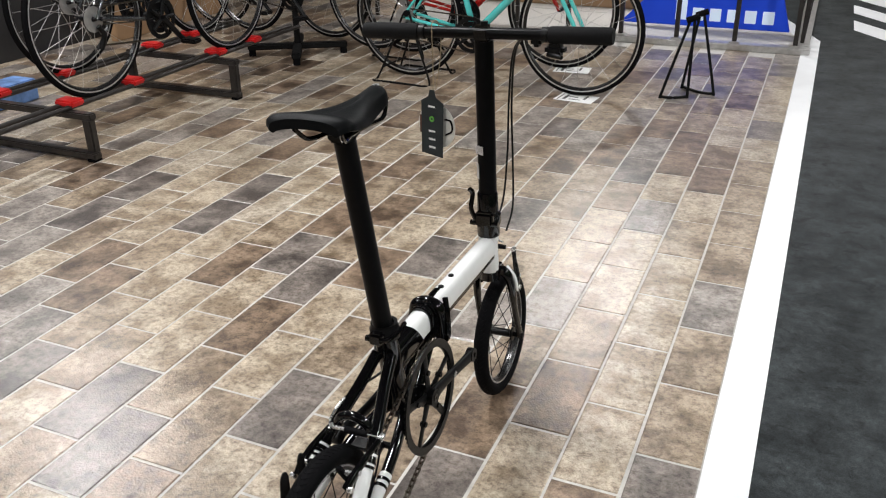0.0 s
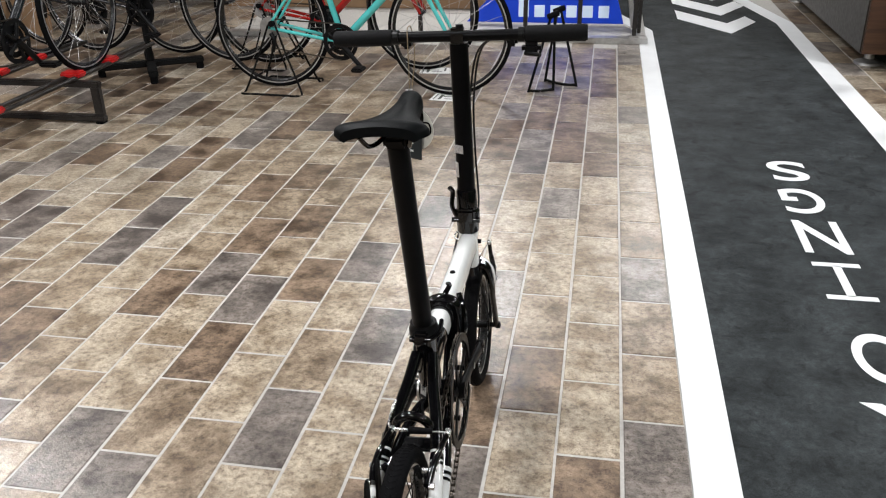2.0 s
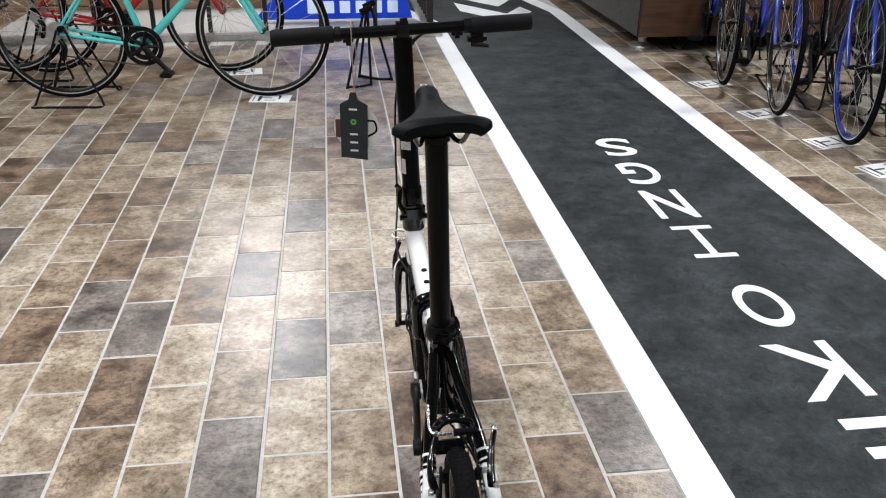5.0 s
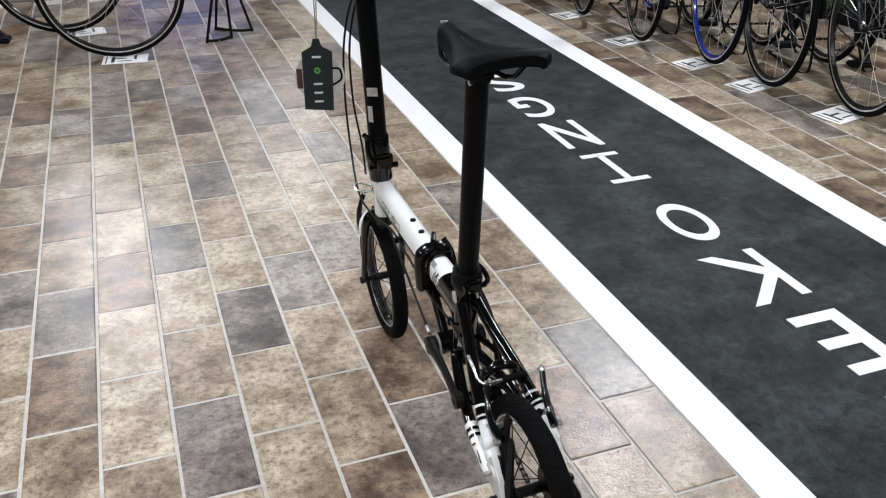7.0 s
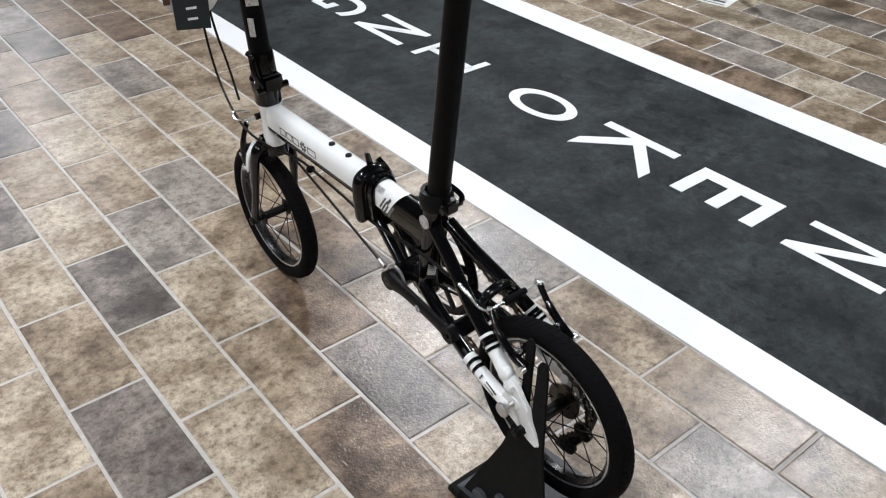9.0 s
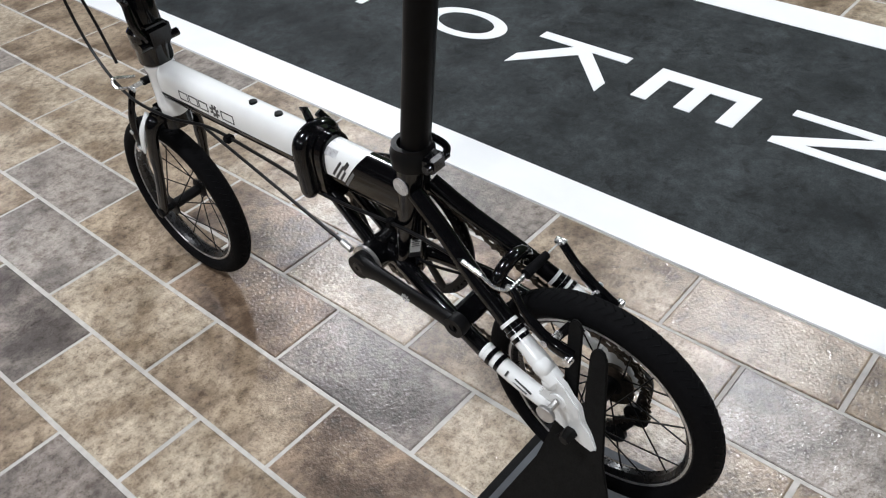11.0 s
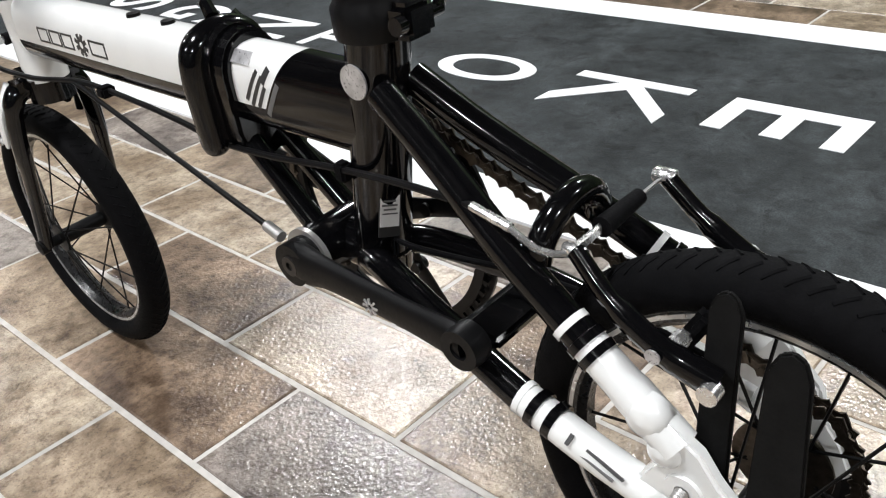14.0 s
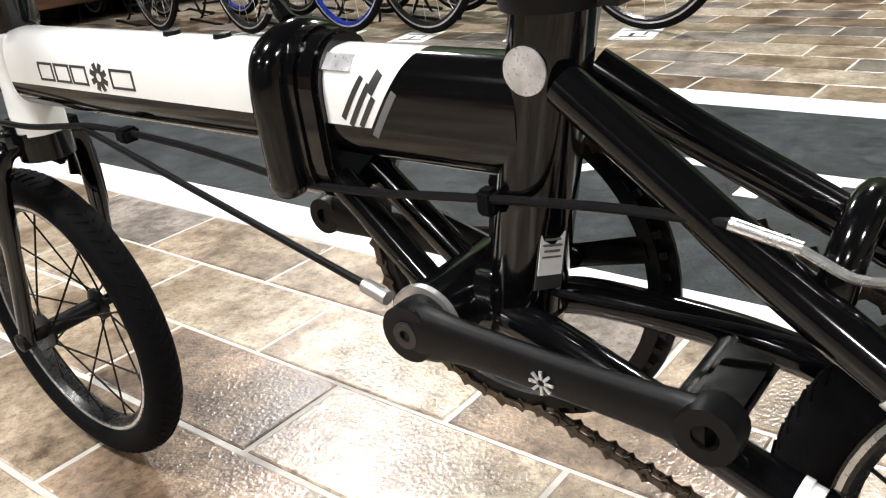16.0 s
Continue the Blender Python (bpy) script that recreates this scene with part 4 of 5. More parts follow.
def saddle_mesh():
    """Pear-shaped padded shell: narrow nose, wide tail, open underneath."""
    bm = bmesh.new()
    rows = []
    n, m = 26, 22
    for i in range(n + 1):
        t = i / n
        y = 1.693 - 0.232 * t
        e = max(0.0, (t - 0.38) / 0.62)
        w = min(1.0, max(0.0, (t - 0.16) / 0.74))
        half = 0.0195 + 0.0495 * (0.55 * w ** 1.6 + 0.45 * (3 * w ** 2 - 2 * w ** 3))
        if t < 0.08:
            half *= 0.42 + 0.58 * math.sin(t / 0.08 * math.pi / 2)
        if t > 0.93:
            half *= 0.80 + 0.20 * math.cos((t - 0.93) / 0.07 * math.pi / 2)
        top = 0.894 - 0.008 * math.sin(t * math.pi) + 0.014 * e ** 2 - (0.012 * (1 - t / 0.09) ** 2 if t < 0.09 else 0) - (0.010 * ((t - 0.92) / 0.08) ** 2 if t > 0.92 else 0)
        drop = 0.026 + 0.008 * math.sin(min(1, t * 1.6) * math.pi) - 0.006 * e
        ring = []
        for k in range(m + 1):
            f = -math.pi * 0.5 + math.pi * k / m
            lat = math.sin(f)
            ring.append(bm.verts.new((half * lat, y, top - drop * (1 - math.cos(f) ** 0.55) - 0.003 * math.exp(-(lat * 6) ** 2) * (1 if 0.3 < t < 0.9 else 0))))
        for k in range(m - 1, 0, -1):
            f = -math.pi * 0.5 + math.pi * k / m
            ring.append(bm.verts.new((half * 0.90 * math.sin(f), y, top - drop - 0.004 + 0.010 * math.cos(f))))
        rows.append(ring)
    q = len(rows[0])
    for a, b in zip(rows, rows[1:]):
        for k in range(q):
            bm.faces.new((a[k], a[(k + 1) % q], b[(k + 1) % q], b[k]))
    bm.faces.new(rows[0])
    bm.faces.new(list(reversed(rows[-1])))
    bmesh.ops.recalc_face_normals(bm, faces=bm.faces)
    return bm


saddle = part("saddle", saddle_mesh(), M_SADDLE, bike, "black padded saddle with a narrow nose")
for s in (-1, 1):
    part("saddle_rail", cable([(s * 0.010, 1.690, 0.868), (s * 0.018, 1.658, 0.846), (s * 0.021, 1.600, 0.850), (s * 0.021, 1.550, 0.850), (s * 0.030, 1.515, 0.852), (s * 0.038, 1.495, 0.872)], 0.0036), M_BLACK, saddle, "black saddle rail")
part("nose_print", lathe([(0.0032, -0.0004), (0.0060, -0.0004), (0.0060, 0.0010), (0.0032, 0.0010)], (-0.004, 1.684, 0.8895), 10, "Z"), M_FOIL, saddle, "small grey ring print")

# hanging tag
tag = thing("hanging_tag", pose(-0.648, 2.130, 0.884, 0, 0, -14), "dark card price tag hung by jute string from the handlebar", "price tag")
part("string", cable([(0.0, 0.026, -0.012), (0.0, 0.012, 0.014), (0, -0.003, 0.012), (0.001, -0.006, -0.01), (0.001, -0.004, -0.07), (0.0, -0.003, -0.128)], 0.0011, 6), M_STRING, tag, "jute string")
part("string", cable([(0.0, 0.026, -0.012), (0.004, 0.018, -0.06), (0.001, 0.004, -0.128)], 0.0011, 6), M_STRING, tag, "jute string")
card = part("card", prism([(-0.030, -0.268), (0.027, -0.272), (0.030, -0.152), (0.010, -0.141), (0.006, -0.126), (-0.006, -0.126), (-0.010, -0.141), (-0.029, -0.152)], 0.0012, Matrix(((1, 0, 0, 0), (0, 0, 1, -0.008), (0, 1, 0, 0), (0, 0, 0, 1)))), M_CARD, tag, "slate card", smooth=False)
for k, z in enumerate((-0.252, -0.234, -0.216, -0.162)):
    part("print_bar", box(-0.001, -0.0084, z, 0.017, 0.0008, 0.0040), M_PAPER, card, smooth=False)
part("print_ring", lathe([(0.0028, -0.0006), (0.0065, -0.0006), (0.0065, 0.0006), (0.0028, 0.0006)], (-0.001, -0.0085, -0.189), 10, "Y"), M_LEAFGREEN, card, "green ring print")
part("disc", lathe([(0.0001, -0.0006), (0.049, -0.0006), (0.049, 0.0006), (0.0001, 0.0006)], (0.003, 0.004, -0.206), 36, "Y"), M_CLEAR, tag, "round milky plastic disc")
part("disc_print", box(-0.037, 0.0026, -0.208, 0.011, 0.0010, 0.040, bevel=0.0003), M_BROWN, tag, smooth=False)
part("disc_hook", cable([(0.026, 0.0015, -0.188), (0.042, 0.0015, -0.190), (0.045, 0.0015, -0.210), (0.028, 0.0015, -0.222)], 0.002, 8), M_RUBBER, tag)

# rear axle stand
stand = thing("bicycle_stand", pose(-0.503, 0, 0, 0, 0, 0), "black steel floor stand gripping the rear axle", "bicycle stand")
for x, shape in ((-0.062, [(1.475, 0.004), (1.478, 0.012), (1.400, 0.200), (1.380, 0.226), (1.3685, 0.250), (1.3655, 0.356), (1.3610, 0.366), (1.3550, 0.369), (1.3490, 0.366), (1.3450, 0.356), (1.335, 0.20), (1.272, 0.012), (1.272, 0.004)]),
                 (-0.053, [(1.455, 0.004), (1.455, 0.012), (1.410, 0.20), (1.4010, 0.24), (1.3985, 0.372), (1.3950, 0.380), (1.3900, 0.383), (1.3850, 0.380), (1.3815, 0.372), (1.380, 0.20), (1.290, 0.012), (1.290, 0.004)])):
    bm = prism(shape, 0.004, Matrix(((0, 0, 1, x), (1, 0, 0, 0), (0, 1, 0, 0), (0, 0, 0, 1))), bevel=0.0012)
    for v in bm.verts:
        v.co.x -= 0.17 * max(0.0, 0.225 - v.co.z)
    side = part("side_plate", bm, M_PLATE, stand, "black side plate with an upright finger")
    for y, z, r in ((1.43, 0.045, 0.016), (1.39, 0.075, 0.010)):
        part("grip_pad", lathe([(0.0001, -0.006), (r, -0.006), (r, 0.006), (0.0001, 0.006)], (x + 0.002 - 0.17 * (0.225 - z), y, z), 16), M_GREYPLATE, side)
part("base_plate", box(-0.018, 1.38, 0.045, 0.165, 0.20, 0.004, pose(0, 0, 0, -8), bevel=0.001), M_GREYPLATE, stand, "slate grey base sheet")
part("base_bar", box(-0.018, 1.485, 0.010, 0.170, 0.028, 0.012, bevel=0.002), M_PLATE, stand)
part("base_bar", box(-0.018, 1.278, 0.010, 0.170, 0.028, 0.012, bevel=0.002), M_PLATE, stand)
part("red_end", box(0.01, 1.282, 0.064, 0.06, 0.02, 0.006, bevel=0.001), M_RED, stand, "red plastic end")


# ---------------------------------------------------------------- full-size bicycles
def big_wheel(parent, hub, name, rim_mat, R=0.335):
    w = part(name, lathe([(R - 0.0125 + 0.0125 * math.cos(a), 0.0125 * math.sin(a)) for a in (2 * math.pi * k / 10 for k in range(10))], hub, 64, "Y"), M_RUBBER, parent, "thin black tyre")
    part("rim", lathe([(R - 0.020, -0.011), (R - 0.020, 0.011), (R - 0.034, 0.009), (R - 0.042, 0.0), (R - 0.034, -0.009)], hub, 64, "Y"), rim_mat, w)
    for s in (-1, 1):
        part("brake_track", lathe([(R - 0.021, s * 0.0112), (R - 0.027, s * 0.0112), (R - 0.027, s * 0.009), (R - 0.021, s * 0.009)], hub, 64, "Y"), M_BRAKE_TRACK, w)
    part("hub", lathe([(0.0001, -0.055), (0.006, -0.055), (0.012, -0.03), (0.012, 0.03), (0.006, 0.055), (0.0001, 0.055)], hub, 12, "Y"), M_SATIN, w)
    bm = bmesh.new()
    for k in range(20):
        f, s = 2 * math.pi * k / 20, -1 if k % 2 else 1
        g = f + (0.6 if (k // 2) % 2 else -0.6)
        add_tube(bm, [hub + Vector((0.014 * math.cos(g), s * 0.028, 0.014 * math.sin(g))), hub + Vector(((R - 0.036) * math.cos(f), 0, (R - 0.036) * math.sin(f)))], 0.0011, 4)
    part("spokes", bm, M_STEEL, w)
    return w


def road_bicycle(m, frame_mat, fork_mat, label, group="", rim_mat=None):
    """A full-size bicycle heading along +x with the rear hub over the origin."""
    R = 0.335
    b = thing("bicycle", m, label, "bicycle", group)
    rm = rim_mat or M_RIM
    rear, front, bb = Vector((0, 0, R)), Vector((1.0, 0, R)), Vector((0.41, 0, 0.27))
    seat, head_t, head_b = Vector((0.26, 0, 0.76)), Vector((0.80, 0, 0.82)), Vector((0.84, 0, 0.69))
    big_wheel(b, rear, "rear_wheel", rm)
    big_wheel(b, front, "front_wheel", rm)
    for nm, p, q, r in (("seat_tube", bb, seat, 0.016), ("down_tube", bb, head_b, 0.020), ("top_tube", seat + Vector((0.01, 0, -0.03)), head_t + Vector((0.01, 0, -0.03)), 0.016), ("head_tube", head_t, head_b, 0.020)):
        part(nm, tube([p, q], r, 14, side=(0, 1, 0)), frame_mat, b)
    for s in (-1, 1):
        part("chain_stay", tube([bb + Vector((-0.03, s * 0.03, 0)), rear + Vector((0.02, s * 0.062, 0))], 0.0095, 10), frame_mat, b)
        part("seat_stay", tube([seat + Vector((0.01, s * 0.015, -0.06)), rear + Vector((0, s * 0.062, 0))], 0.0075, 10), frame_mat, b)
        part("fork_blade", tube(smooth_path([head_b + Vector((0.005, s * 0.03, -0.02)), Vector((0.90, s * 0.05, 0.52)), front + Vector((0, s * 0.052, 0))], 5), [0.014] * 6 + [0.011] * 4 + [0.008], 10), fork_mat, b)
        part("brake_caliper", tube([head_b + Vector((0.03, s * 0.035, -0.02)), head_b + Vector((0.035, s * 0.025, -0.07))], 0.008, 8), M_SATIN, b)
    part("fork_crown", box(head_b.x + 0.005, 0, head_b.z - 0.015, 0.045, 0.085, 0.03, bevel=0.008), fork_mat, b)
    part("seat_post", tube([seat, seat + Vector((-0.035, 0, 0.13))], 0.0135, 12, side=(0, 1, 0)), M_POST, b)
    sm = bmesh.new()
    add_tube(sm, [(0.36, 0, 0.905), (0.33, 0, 0.91), (0.25, 0, 0.91), (0.16, 0, 0.915), (0.10, 0, 0.92)], [0.012, 0.022, 0.03, 0.062, 0.055], 14, 1.0, (0, 1, 0))
    for v in sm.verts:
        v.co.z = 0.905 + (v.co.z - 0.91) * 0.35
    part("saddle", sm, M_SADDLE, b)
    part("stem", tube([head_t, head_t + Vector((-0.01, 0, 0.05)), head_t + Vector((0.08, 0, 0.06))], 0.015, 10, side=(0, 1, 0)), M_SATIN, b)
    hb = part("handlebar", tube([head_t + Vector((0.08, -0.21, 0.06)), head_t + Vector((0.08, 0.21, 0.06))], 0.013, 10), M_POST, b)
    for s in (-1, 1):
        part("bar_drop", cable([head_t + Vector((0.08, s * 0.20, 0.06)), head_t + Vector((0.15, s * 0.21, 0.05)), head_t + Vector((0.16, s * 0.21, -0.03)), head_t + Vector((0.06, s * 0.21, -0.07))], 0.014), M_RUBBER, hb)
    ring = part("chainring", lathe([(0.075, -0.048), (0.098, -0.048), (0.098, -0.044), (0.075, -0.044)], bb, 40, "Y"), M_SATIN, b)
    part("chainring_small", lathe([(0.045, -0.040), (0.070, -0.040), (0.070, -0.037), (0.045, -0.037)], bb, 32, "Y"), M_SATIN, ring)
    for k in range(5):
        f = 2 * math.pi * k / 5
        part("spider_arm", tube([bb + Vector((0.012 * math.cos(f), -0.050, 0.012 * math.sin(f))), bb + Vector((0.08 * math.cos(f), -0.050, 0.08 * math.sin(f)))], 0.009, 8), M_SATIN, ring)
    part("bottom_bracket", lathe([(0.0001, -0.045), (0.02, -0.045), (0.02, 0.045), (0.0001, 0.045)], bb, 16, "Y"), M_SATIN, b)
    for s in (-1, 1):
        d = Vector((0.115, 0, -0.125)) * (1 if s < 0 else -1)
        arm = part("crank", tube([bb + Vector((0, s * 0.058, 0)), bb + d + Vector((0, s * 0.066, 0))], [0.016, 0.012], 10), M_SATIN, b)
        q = bb + d
        part("pedal", box(q.x, q.y + s * 0.11, q.z, 0.06, 0.085, 0.022, bevel=0.006), M_SATIN, arm)
    part("cassette", lathe([(0.012, -0.040), (0.055, -0.040), (0.045, -0.030), (0.030, -0.018), (0.012, -0.018)], rear, 28, "Y"), M_STEEL, b, "steel sprocket cassette")
    part("chain", tube([rear + Vector((0, -0.034, 0.045)), bb + Vector((0, -0.046, 0.097))], 0.004, 6), M_CHAIN, b)
    part("chain", tube([rear + Vector((0.02, -0.034, -0.115)), bb + Vector((0, -0.046, -0.097))], 0.004, 6), M_CHAIN, b)
    part("derailleur", cable([rear + Vector((0.01, -0.05, -0.03)), rear + Vector((0.03, -0.055, -0.07)), rear + Vector((0.01, -0.045, -0.13))], 0.012), M_SATIN, b)
    return b


def wheel_stand(m, label, group=""):
    """A bent-wire stand: two leaning frames joined under the hub."""
    st = thing("wheel_stand", m, label, "bicycle stand", group)
    for s in (-1, 1):
        part("wire_leg", cable([(-0.02, s * 0.075, 0.36), (-0.09, s * 0.10, 0.18), (-0.165, s * 0.13, 0.008), (-0.160, s * 0.19, 0.006), (-0.10, s * 0.19, 0.006), (0.10, s * 0.19, 0.006), (0.160, s * 0.19, 0.006), (0.165, s * 0.13, 0.008), (0.09, s * 0.10, 0.18), (0.02, s * 0.075, 0.36)], 0.006, n=6), M_PLATE, st, "bent black wire leg")
        part("hub_cup", lathe([(0.0001, -0.012), (0.016, -0.012), (0.016, 0.012), (0.0001, 0.012)], (0, s * 0.072, 0.365), 14, "Y"), M_RUBBER, st)
    part("cross_wire", tube([(-0.13, -0.13, 0.07), (-0.13, 0.13, 0.07)], 0.006, 8), M_PLATE, st)
    return st


road_bicycle(pose(-2.03, 4.885, 0.004, 0, 0, -4), M_CELESTE, M_CELESTE, "turquoise road bicycle standing in a wire wheel stand", "display bicycles")
wheel_stand(pose(-2.0, 4.885, 0, 0, 0, -4), "black wire stand under the rear wheel of the turquoise bicycle", "wire stands")
road_bicycle(pose(-2.28, 5.42, 0.004, 0, 0, -4), M_REDFRAME, M_REDFRAME, "red road bicycle parked behind the turquoise one", "display bicycles")
wheel_stand(pose(-2.28, 5.42, 0, 0, 0, -4), "black wire stand under the rear wheel of the red bicycle", "wire stands")
road_bicycle(pose(-3.95, 5.72, 0.004, 0, 0, -6), M_DARKFRAME, M_DARKFRAME, "dark grey road bicycle at the back of the display", "display bicycles")

# an empty A-shaped wheel stand
lone = thing("wheel_stand", pose(-0.52, 5.07, 0, 0, 0, 18), "empty black wire wheel stand on the tiled floor", "bicycle stand", "wire stands")
for s, c in ((-1, -0.06), (1, 0.08)):
    part("wire_leg", cable([(c * 0.5 + 0.01, s * 0.07, 0.395), (c - 0.075, s * 0.10, 0.02), (c - 0.07, s * 0.10, 0.008), (c - 0.01, s * 0.06 - 0.05, 0.006), (c + 0.055, s * 0.03 - 0.06, 0.008), (c + 0.06, s * 0.03 - 0.06, 0.03), (c * 0.5 + 0.03, s * 0.07, 0.395)], 0.0075, n=6), M_PLATE, lone, "bent black wire leg")
    part("rubber_tip", tube([(c * 0.5 - 0.01, s * 0.07, 0.39), (c * 0.5 + 0.05, s * 0.07, 0.41)], 0.016, 12), M_RUBBER, lone, "black rubber hook")

# steel floor rack on the left with a bicycle in it
rack = thing("bicycle_rack", pose(0, 0, 0), "dark steel floor rack with twin wheel rails and red clips", "bicycle rack")
for y in (3.10, 4.12):
    part("foot_tube", box(-3.02, y, 0.025, 0.74, 0.045, 0.030, bevel=0.005), M_DKSTEEL, rack, "dark steel foot tube")
    part("upper_tube", box(-3.02, y + 0.02, 0.190, 0.72, 0.040, 0.030, bevel=0.005), M_DKSTEEL, rack)
    for x in (-2.68, -3.36):
        part("upright", box(x, y + 0.01, 0.108, 0.045, 0.035, 0.150, bevel=0.005), M_DKSTEEL, rack)
        part("rubber_foot", box(x + 0.005, y, 0.006, 0.04, 0.05, 0.012, bevel=0.003), M_RUBBER, rack)
for x in (-2.82, -3.24):
    for dx in (-0.030, 0.030):
        part("wheel_rail", tube([(x + dx, 2.55, 0.214), (x + dx, 4.95, 0.214)], 0.011, 12), M_DKSTEEL, rack, "dark steel wheel rail")
    for y in (3.16, 3.54, 4.18, 4.50):
        part("red_clip", box(x, y, 0.228, 0.105, 0.075, 0.028, bevel=0.008), M_RED, rack, "red plastic wheel clip")
road_bicycle(pose(-2.82, 3.34, 0.210, 0, 0, 90), M_DARKFRAME, M_DARKFRAME, "dark road bicycle standing in the steel rack", "display bicycles")
road_bicycle(pose(-3.24, 3.62, 0.210, 0, 0, 90), M_DARKFRAME, M_DARKFRAME, "dark road bicycle standing in the far rail of the rack", "display bicycles")
part("blue_box", box(0, 0, 0.055, 0.16, 0.30, 0.11, bevel=0.006), M_POSTER)
tagged(bpy.data.objects["blue_box"], "blue printed carton behind the rack", "carton").matrix_world = pose(-3.75, 3.6, 0.0)

# a cross-footed display stand
cross = thing("display_stand", pose(-2.92, 5.12, 0, 0, 0, 20), "black cross-footed display stand", "bicycle stand")
for a in (0, 90):
    part("foot_bar", box(0, 0, 0.055, 0.62, 0.055, 0.035, pose(0, 0, 0, 0, 0, a + 10), bevel=0.006), M_PLATE, cross, "black foot bar")
for a in (10, 100, 190, 280):
    f = radians(a)
    part("foot_pad", lathe([(0.0001, 0), (0.022, 0), (0.022, 0.04), (0.0001, 0.04)], (0.285 * math.cos(f), 0.285 * math.sin(f), 0), 12, "Z"), M_RUBBER, cross)
part("pole", tube([(0, 0, 0.06), (0, 0, 0.62)], 0.02, 14), M_PLATE, cross)
road_bicycle(pose(-3.32, 5.22, 0.10, 0, 0, -10), M_DARKFRAME, M_DARKFRAME, "dark bicycle held on the cross-footed stand", "display bicycles")

# price sheets under front wheels
def price_sheet(x, y, a, label):
    s = thing("price_sheet", pose(x, y, 0.0012, 0, 0, a), label, "price sheet", "price sheets")
    part("sheet", box(0, 0, 0.0005, 0.205, 0.14, 0.0008), M_PAPER, s, smooth=False)
    for k, (dx, dy, sx, sy) in enumerate(((-0.055, 0.0, 0.016, 0.09), (-0.085, 0.0, 0.006, 0.11), (-0.02, 0.012, 0.05, 0.014), (0.0, -0.03, 0.06, 0.010), (0.045, 0.02, 0.012, 0.07))):
        part("print_bar", box(dx, dy, 0.0011, sx, sy, 0.0006), M_INK, s, smooth=False)
    return s


price_sheet(-1.02, 4.77, -6, "white printed price sheet under a front wheel")
price_sheet(-1.20, 5.34, 5, "white printed price sheet under a front wheel")
RIGHT = [(1.44, 4.83, M_BLUEFRAME, M_DARKFRAME), (1.47, 4.265, M_BLUEFRAME, M_BLUEFRAME), (1.58, 3.815, M_DARKFRAME, M_BLUEFRAME), (1.62, 3.457, M_DARKFRAME, M_DARKFRAME), (1.722, 3.03, M_DARKFRAME, M_DARKFRAME), (1.82, 2.69, M_DARKFRAME, M_DARKFRAME)]
for k, (x, y, fm, km) in enumerate(RIGHT):
    turn = 180 + 74
    f = radians(turn)
    road_bicycle(pose(x - 1.0 * math.cos(f), y - 1.0 * math.sin(f), 0.004, 0, 0, turn), fm, km, "blue road bicycle with its front wheel on a price sheet" if k < 2 else "dark road bicycle with its front wheel on a price sheet", "row of bicycles", M_BLUEFRAME if k == 2 else None)
    wheel_stand(pose(x - 1.0 * math.cos(f), y - 1.0 * math.sin(f), 0, 0, 0, turn), "black wire stand holding a rear wheel", "wire stands")
    price_sheet(x - 0.06, y + 0.0, 12, "white printed price sheet under a front wheel")

# wooden display cabinet
cab = thing("cabinet", pose(0, 0, 0), "tall dark wooden cabinet with a grey side on metal feet", "cabinet")
part("body", box(1.93, 6.83, 0.62, 1.46, 2.50, 1.04, bevel=0.008), M_GREYPANEL, cab, "grey laminate body")
part("front_panel", box(1.93, 5.568, 0.62, 1.45, 0.022, 1.03, bevel=0.003), M_WOOD, cab, "dark wood front panel")
for y in (5.80, 7.95):
    for x in (1.32, 2.55):
        part("foot", lathe([(0.0001, 0), (0.085, 0), (0.082, 0.012), (0.03, 0.03), (0.028, 0.10), (0.0001, 0.10)], (x, y, 0), 20, "Z"), M_STEEL, cab, "metal foot")

# stair opening: metal kerb, dark railing, lit sign behind it
kerb = tagged(part("kerb", box(-1.42, 6.22, 0.018, 2.94, 0.09, 0.040, bevel=0.006), M_STEEL), "brushed metal kerb along the stair opening", "kerb")
kerb2 = tagged(part("kerb", box(-0.005, 7.30, 0.018, 0.09, 2.05, 0.040, bevel=0.006), M_STEEL), "brushed metal kerb beside the lane", "kerb")
rail = thing("railing", pose(0, 0, 0), "dark metal railing round the stair opening", "railing")
for k in range(9):
    x = -0.04 - 0.36 * k
    part("post", box(x, 6.22, 0.53, 0.028, 0.028, 0.99, bevel=0.004), M_DKSTEEL, rail)
    part("post_base", box(x, 6.22, 0.044, 0.06, 0.06, 0.012, bevel=0.002), M_STEEL, rail)
for k in range(1, 15):
    part("post", box(-0.005, 6.22 + 0.145 * k, 0.53, 0.024, 0.024, 0.99, bevel=0.004), M_DKSTEEL, rail)
part("handrail", tube([(-2.95, 6.22, 1.03), (-0.005, 6.22, 1.03), (-0.005, 8.35, 1.03)], 0.025, 14), M_DKSTEEL, rail, "dark round handrail")
sign = thing("lit_sign", pose(-0.62, 6.75, 0.0), "lit blue sign with white lettering behind the railing", "sign")
part("sign_board", prism([(-0.62, 0.02), (0.52, 0.02), (0.34, 0.62), (-0.05, 0.62)], 0.04, Matrix(((1, 0, 0, 0), (0, 0, 1, 0), (0, 1, 0, 0), (0, 0, 0, 1))), bevel=0.004), M_BLUE, sign, "lit blue board", smooth=False)
for k in range(6):
    part("white_bar", box(-0.20 + 0.115 * k, -0.006, 0.105 if k else 0.13, 0.075, 0.008, 0.085 if k else 0.135, bevel=0.002), M_SIGNWHITE, sign, smooth=False)
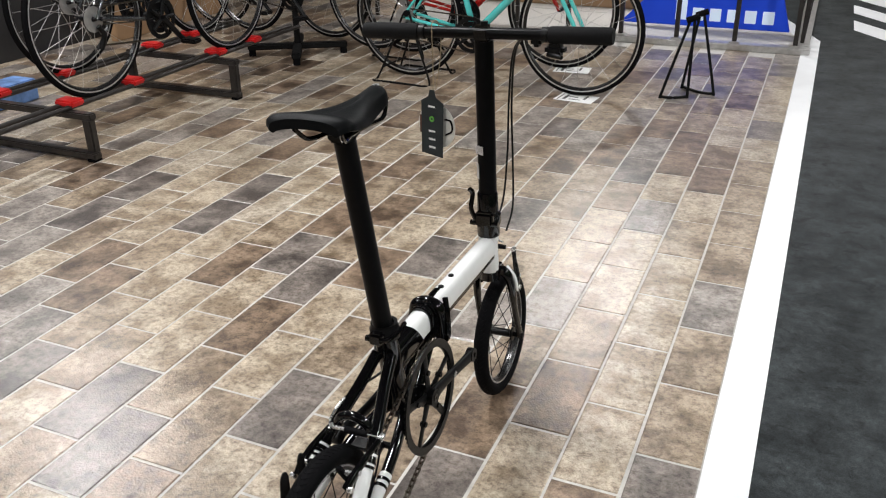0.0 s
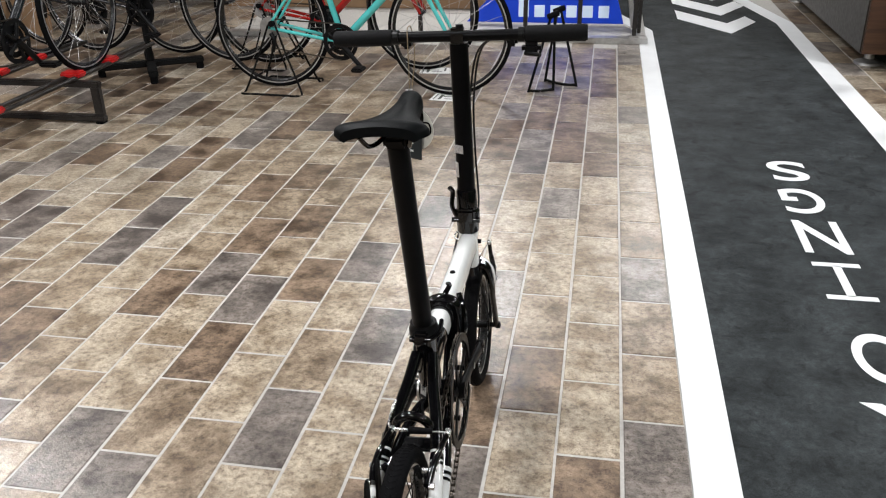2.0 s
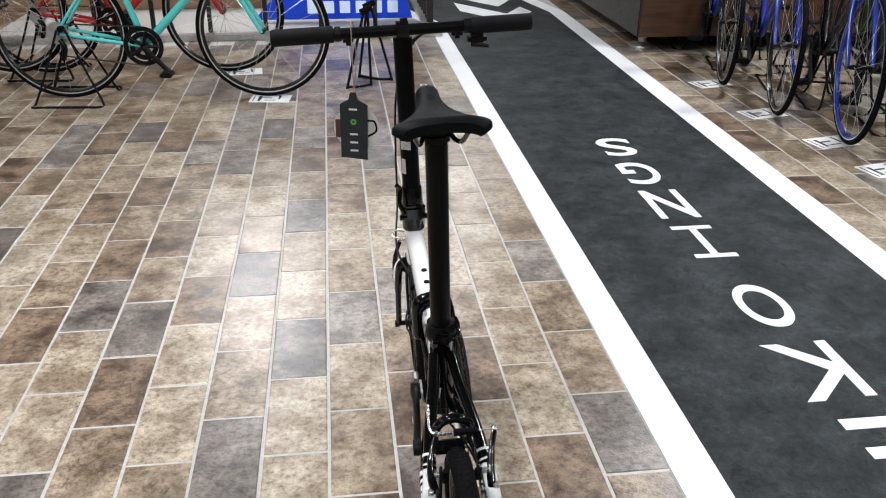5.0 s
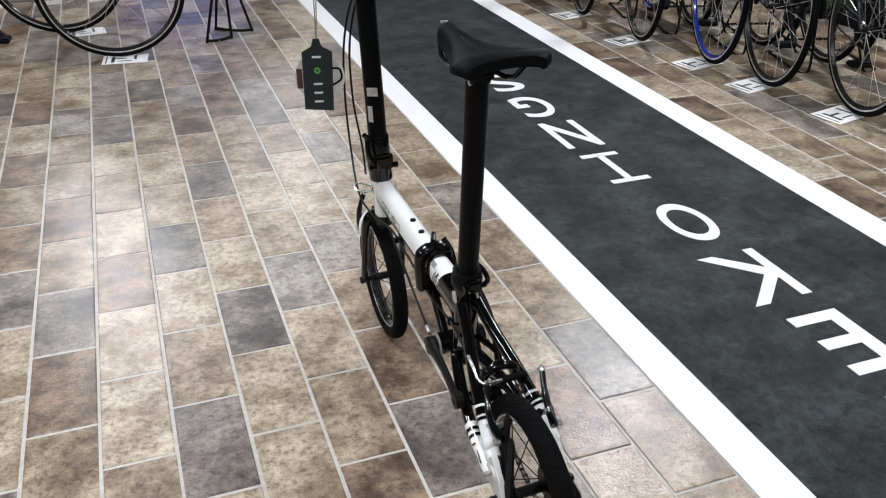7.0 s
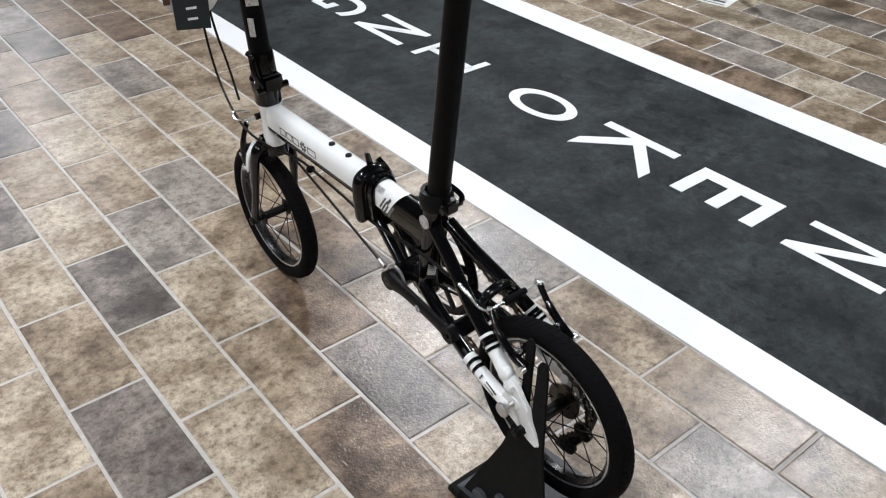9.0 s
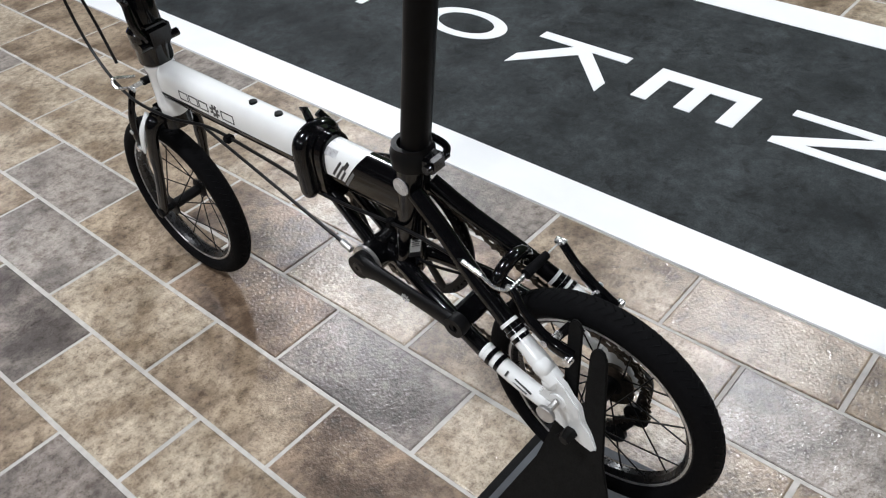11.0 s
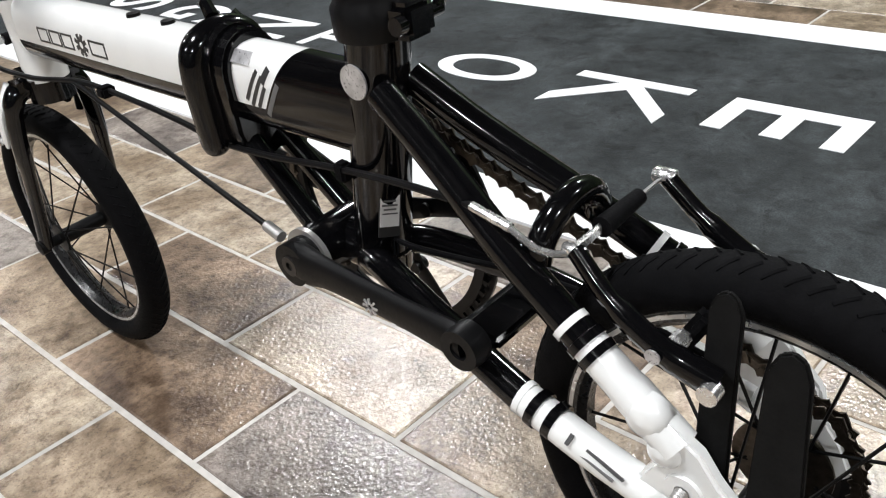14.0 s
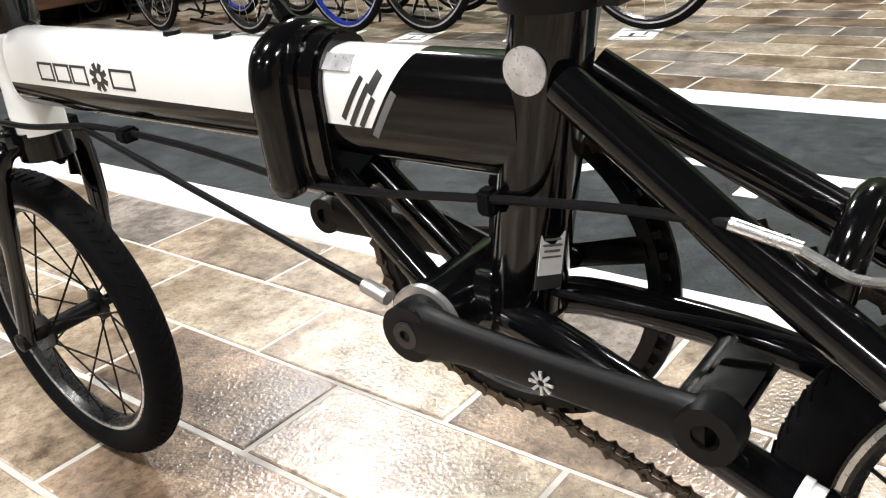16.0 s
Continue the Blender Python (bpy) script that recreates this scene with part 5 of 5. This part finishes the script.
tagged(part("counter", box(-2.35, 7.6, 0.45, 2.3, 0.5, 0.9, bevel=0.006), M_BEIGE), "beige board counter behind the railing", "counter")
tagged(part("poster_stand", box(-4.3, 5.6, 0.5, 0.06, 1.2, 1.0, bevel=0.004), M_BEIGE), "beige display board behind the bicycles", "display board")
tagged(part("dark_shelf", box(-4.75, 4.1, 0.22, 0.5, 3.4, 0.44, bevel=0.006), M_DKWALL), "low black shelf along the display wall", "shelf")

# downlights; the four added fill lamps get the same fixture
for sx, sy, share in LAMP_SPOTS:
    dl = thing("downlight", pose(sx, sy, CEIL), "round ceiling downlight, unseen; four of the nine are added fill", "downlight", "downlights")
    part("ring", lathe([(0.215, -0.02), (0.24, -0.02), (0.24, 0.0), (0.215, 0.0)], (0, 0, 0), 32, "Z"), M_CEIL, dl)
    part("diffuser", lathe([(0.0001, -0.012), (0.215, -0.012), (0.215, -0.004), (0.0001, -0.004)], (0, 0, 0), 32, "Z"), M_GLOW, dl)

# ---------------------------------------------------------------- floor pieces
PW, PL, GAP, LIFT = 0.1475, 0.295, 0.0075, 0.002


def piece_verts(x0, x1, y0, y1):
    c = 0.0022
    lo = [(x0, y0), (x1, y0), (x1, y1), (x0, y1)]
    hi = [(x0 + c, y0 + c), (x1 - c, y0 + c), (x1 - c, y1 - c), (x0 + c, y1 - c)]
    return [(x, y, -LIFT - 0.001) for x, y in lo] + [(x, y, -0.0012) for x, y in lo] + [(x, y, 0.0) for x, y in hi]


PIECE_FACES = [(8, 9, 10, 11)] + [(a + 4 * i, (a + 1) % 4 + 4 * i, (a + 1) % 4 + 4 * i + 4, a + 4 * i + 4) for i in (0, 1) for a in range(4)]
units = {}
for key in TONES:
    units[key] = bpy.data.meshes.new("floor_piece")
    units[key].from_pydata(piece_verts(-(PW - GAP) / 2, (PW - GAP) / 2, -(PL - GAP) / 2, (PL - GAP) / 2), [], PIECE_FACES)
    units[key].materials.append(M_TILES[key])
# tones of the printed pieces beside the lane, a word for each column, from the fourth piece before the bicycle onwards
LAID = ["TTTGTTLTTT", "TLTBPPPPTP", "TTTPBTPPLP", "BPPGBTLPPT", "TPBTPLTPTT", "GTPPPGPTGT", "TBPGTPGTPT", "PTBTPPBPTP", "TPGTBGTBTT", "PBTGPPGBTB", "TGPTPBTPBT"]
rest_v, rest_f, near = [], [], 0
columns = [(-(k + 0.5) * PW, k) for k in range(36)] + [(1.1 + (k + 0.5) * PW, k + 1) for k in range(11)]
rng = random.Random(5)
for cx, k in columns:
    shift = 1.92 if k % 2 else 2.0675
    if cx > 1:
        shift += 0.04
    j0 = int((Y0 - shift) / PL) + 1
    for j in range(j0, int((Y1 - shift) / PL)):
        cy = shift + (j + 0.5) * PL
        jx, jy = rng.uniform(-0.0008, 0.0008), rng.uniform(-0.0008, 0.0008)
        if -1.75 < cx < 0 and 0.75 < cy < 3.9 and near < 300:
            row = j + 4
            tone = LAID[k][row] if cx < 0 and k < len(LAID) and 0 <= row < 10 else rng.choice("PPTTTLBBGGW")
            ob = new("floor_piece", units[tone])
            ob.location, ob.parent = (cx + jx, cy + jy, 0), floor
            near += 1
        elif cx < 0 and cy > 6.15 and cx > -2.9:
            continue
        else:
            n = len(rest_v)
            w, h = (PW - GAP) / 2, (PL - GAP) / 2
            rest_v += piece_verts(cx + jx - w, cx + jx + w, cy + jy - h, cy + jy + h)
            rest_f += [tuple(i + n for i in f) for f in PIECE_FACES]
far_me = bpy.data.meshes.new("floor_pieces")
far_me.from_pydata(rest_v, [], rest_f)
far_me.materials.append(M_TILE_FAR)
far = new("floor_pieces", far_me)
far.parent = floor
far["kind"] = "stuff"
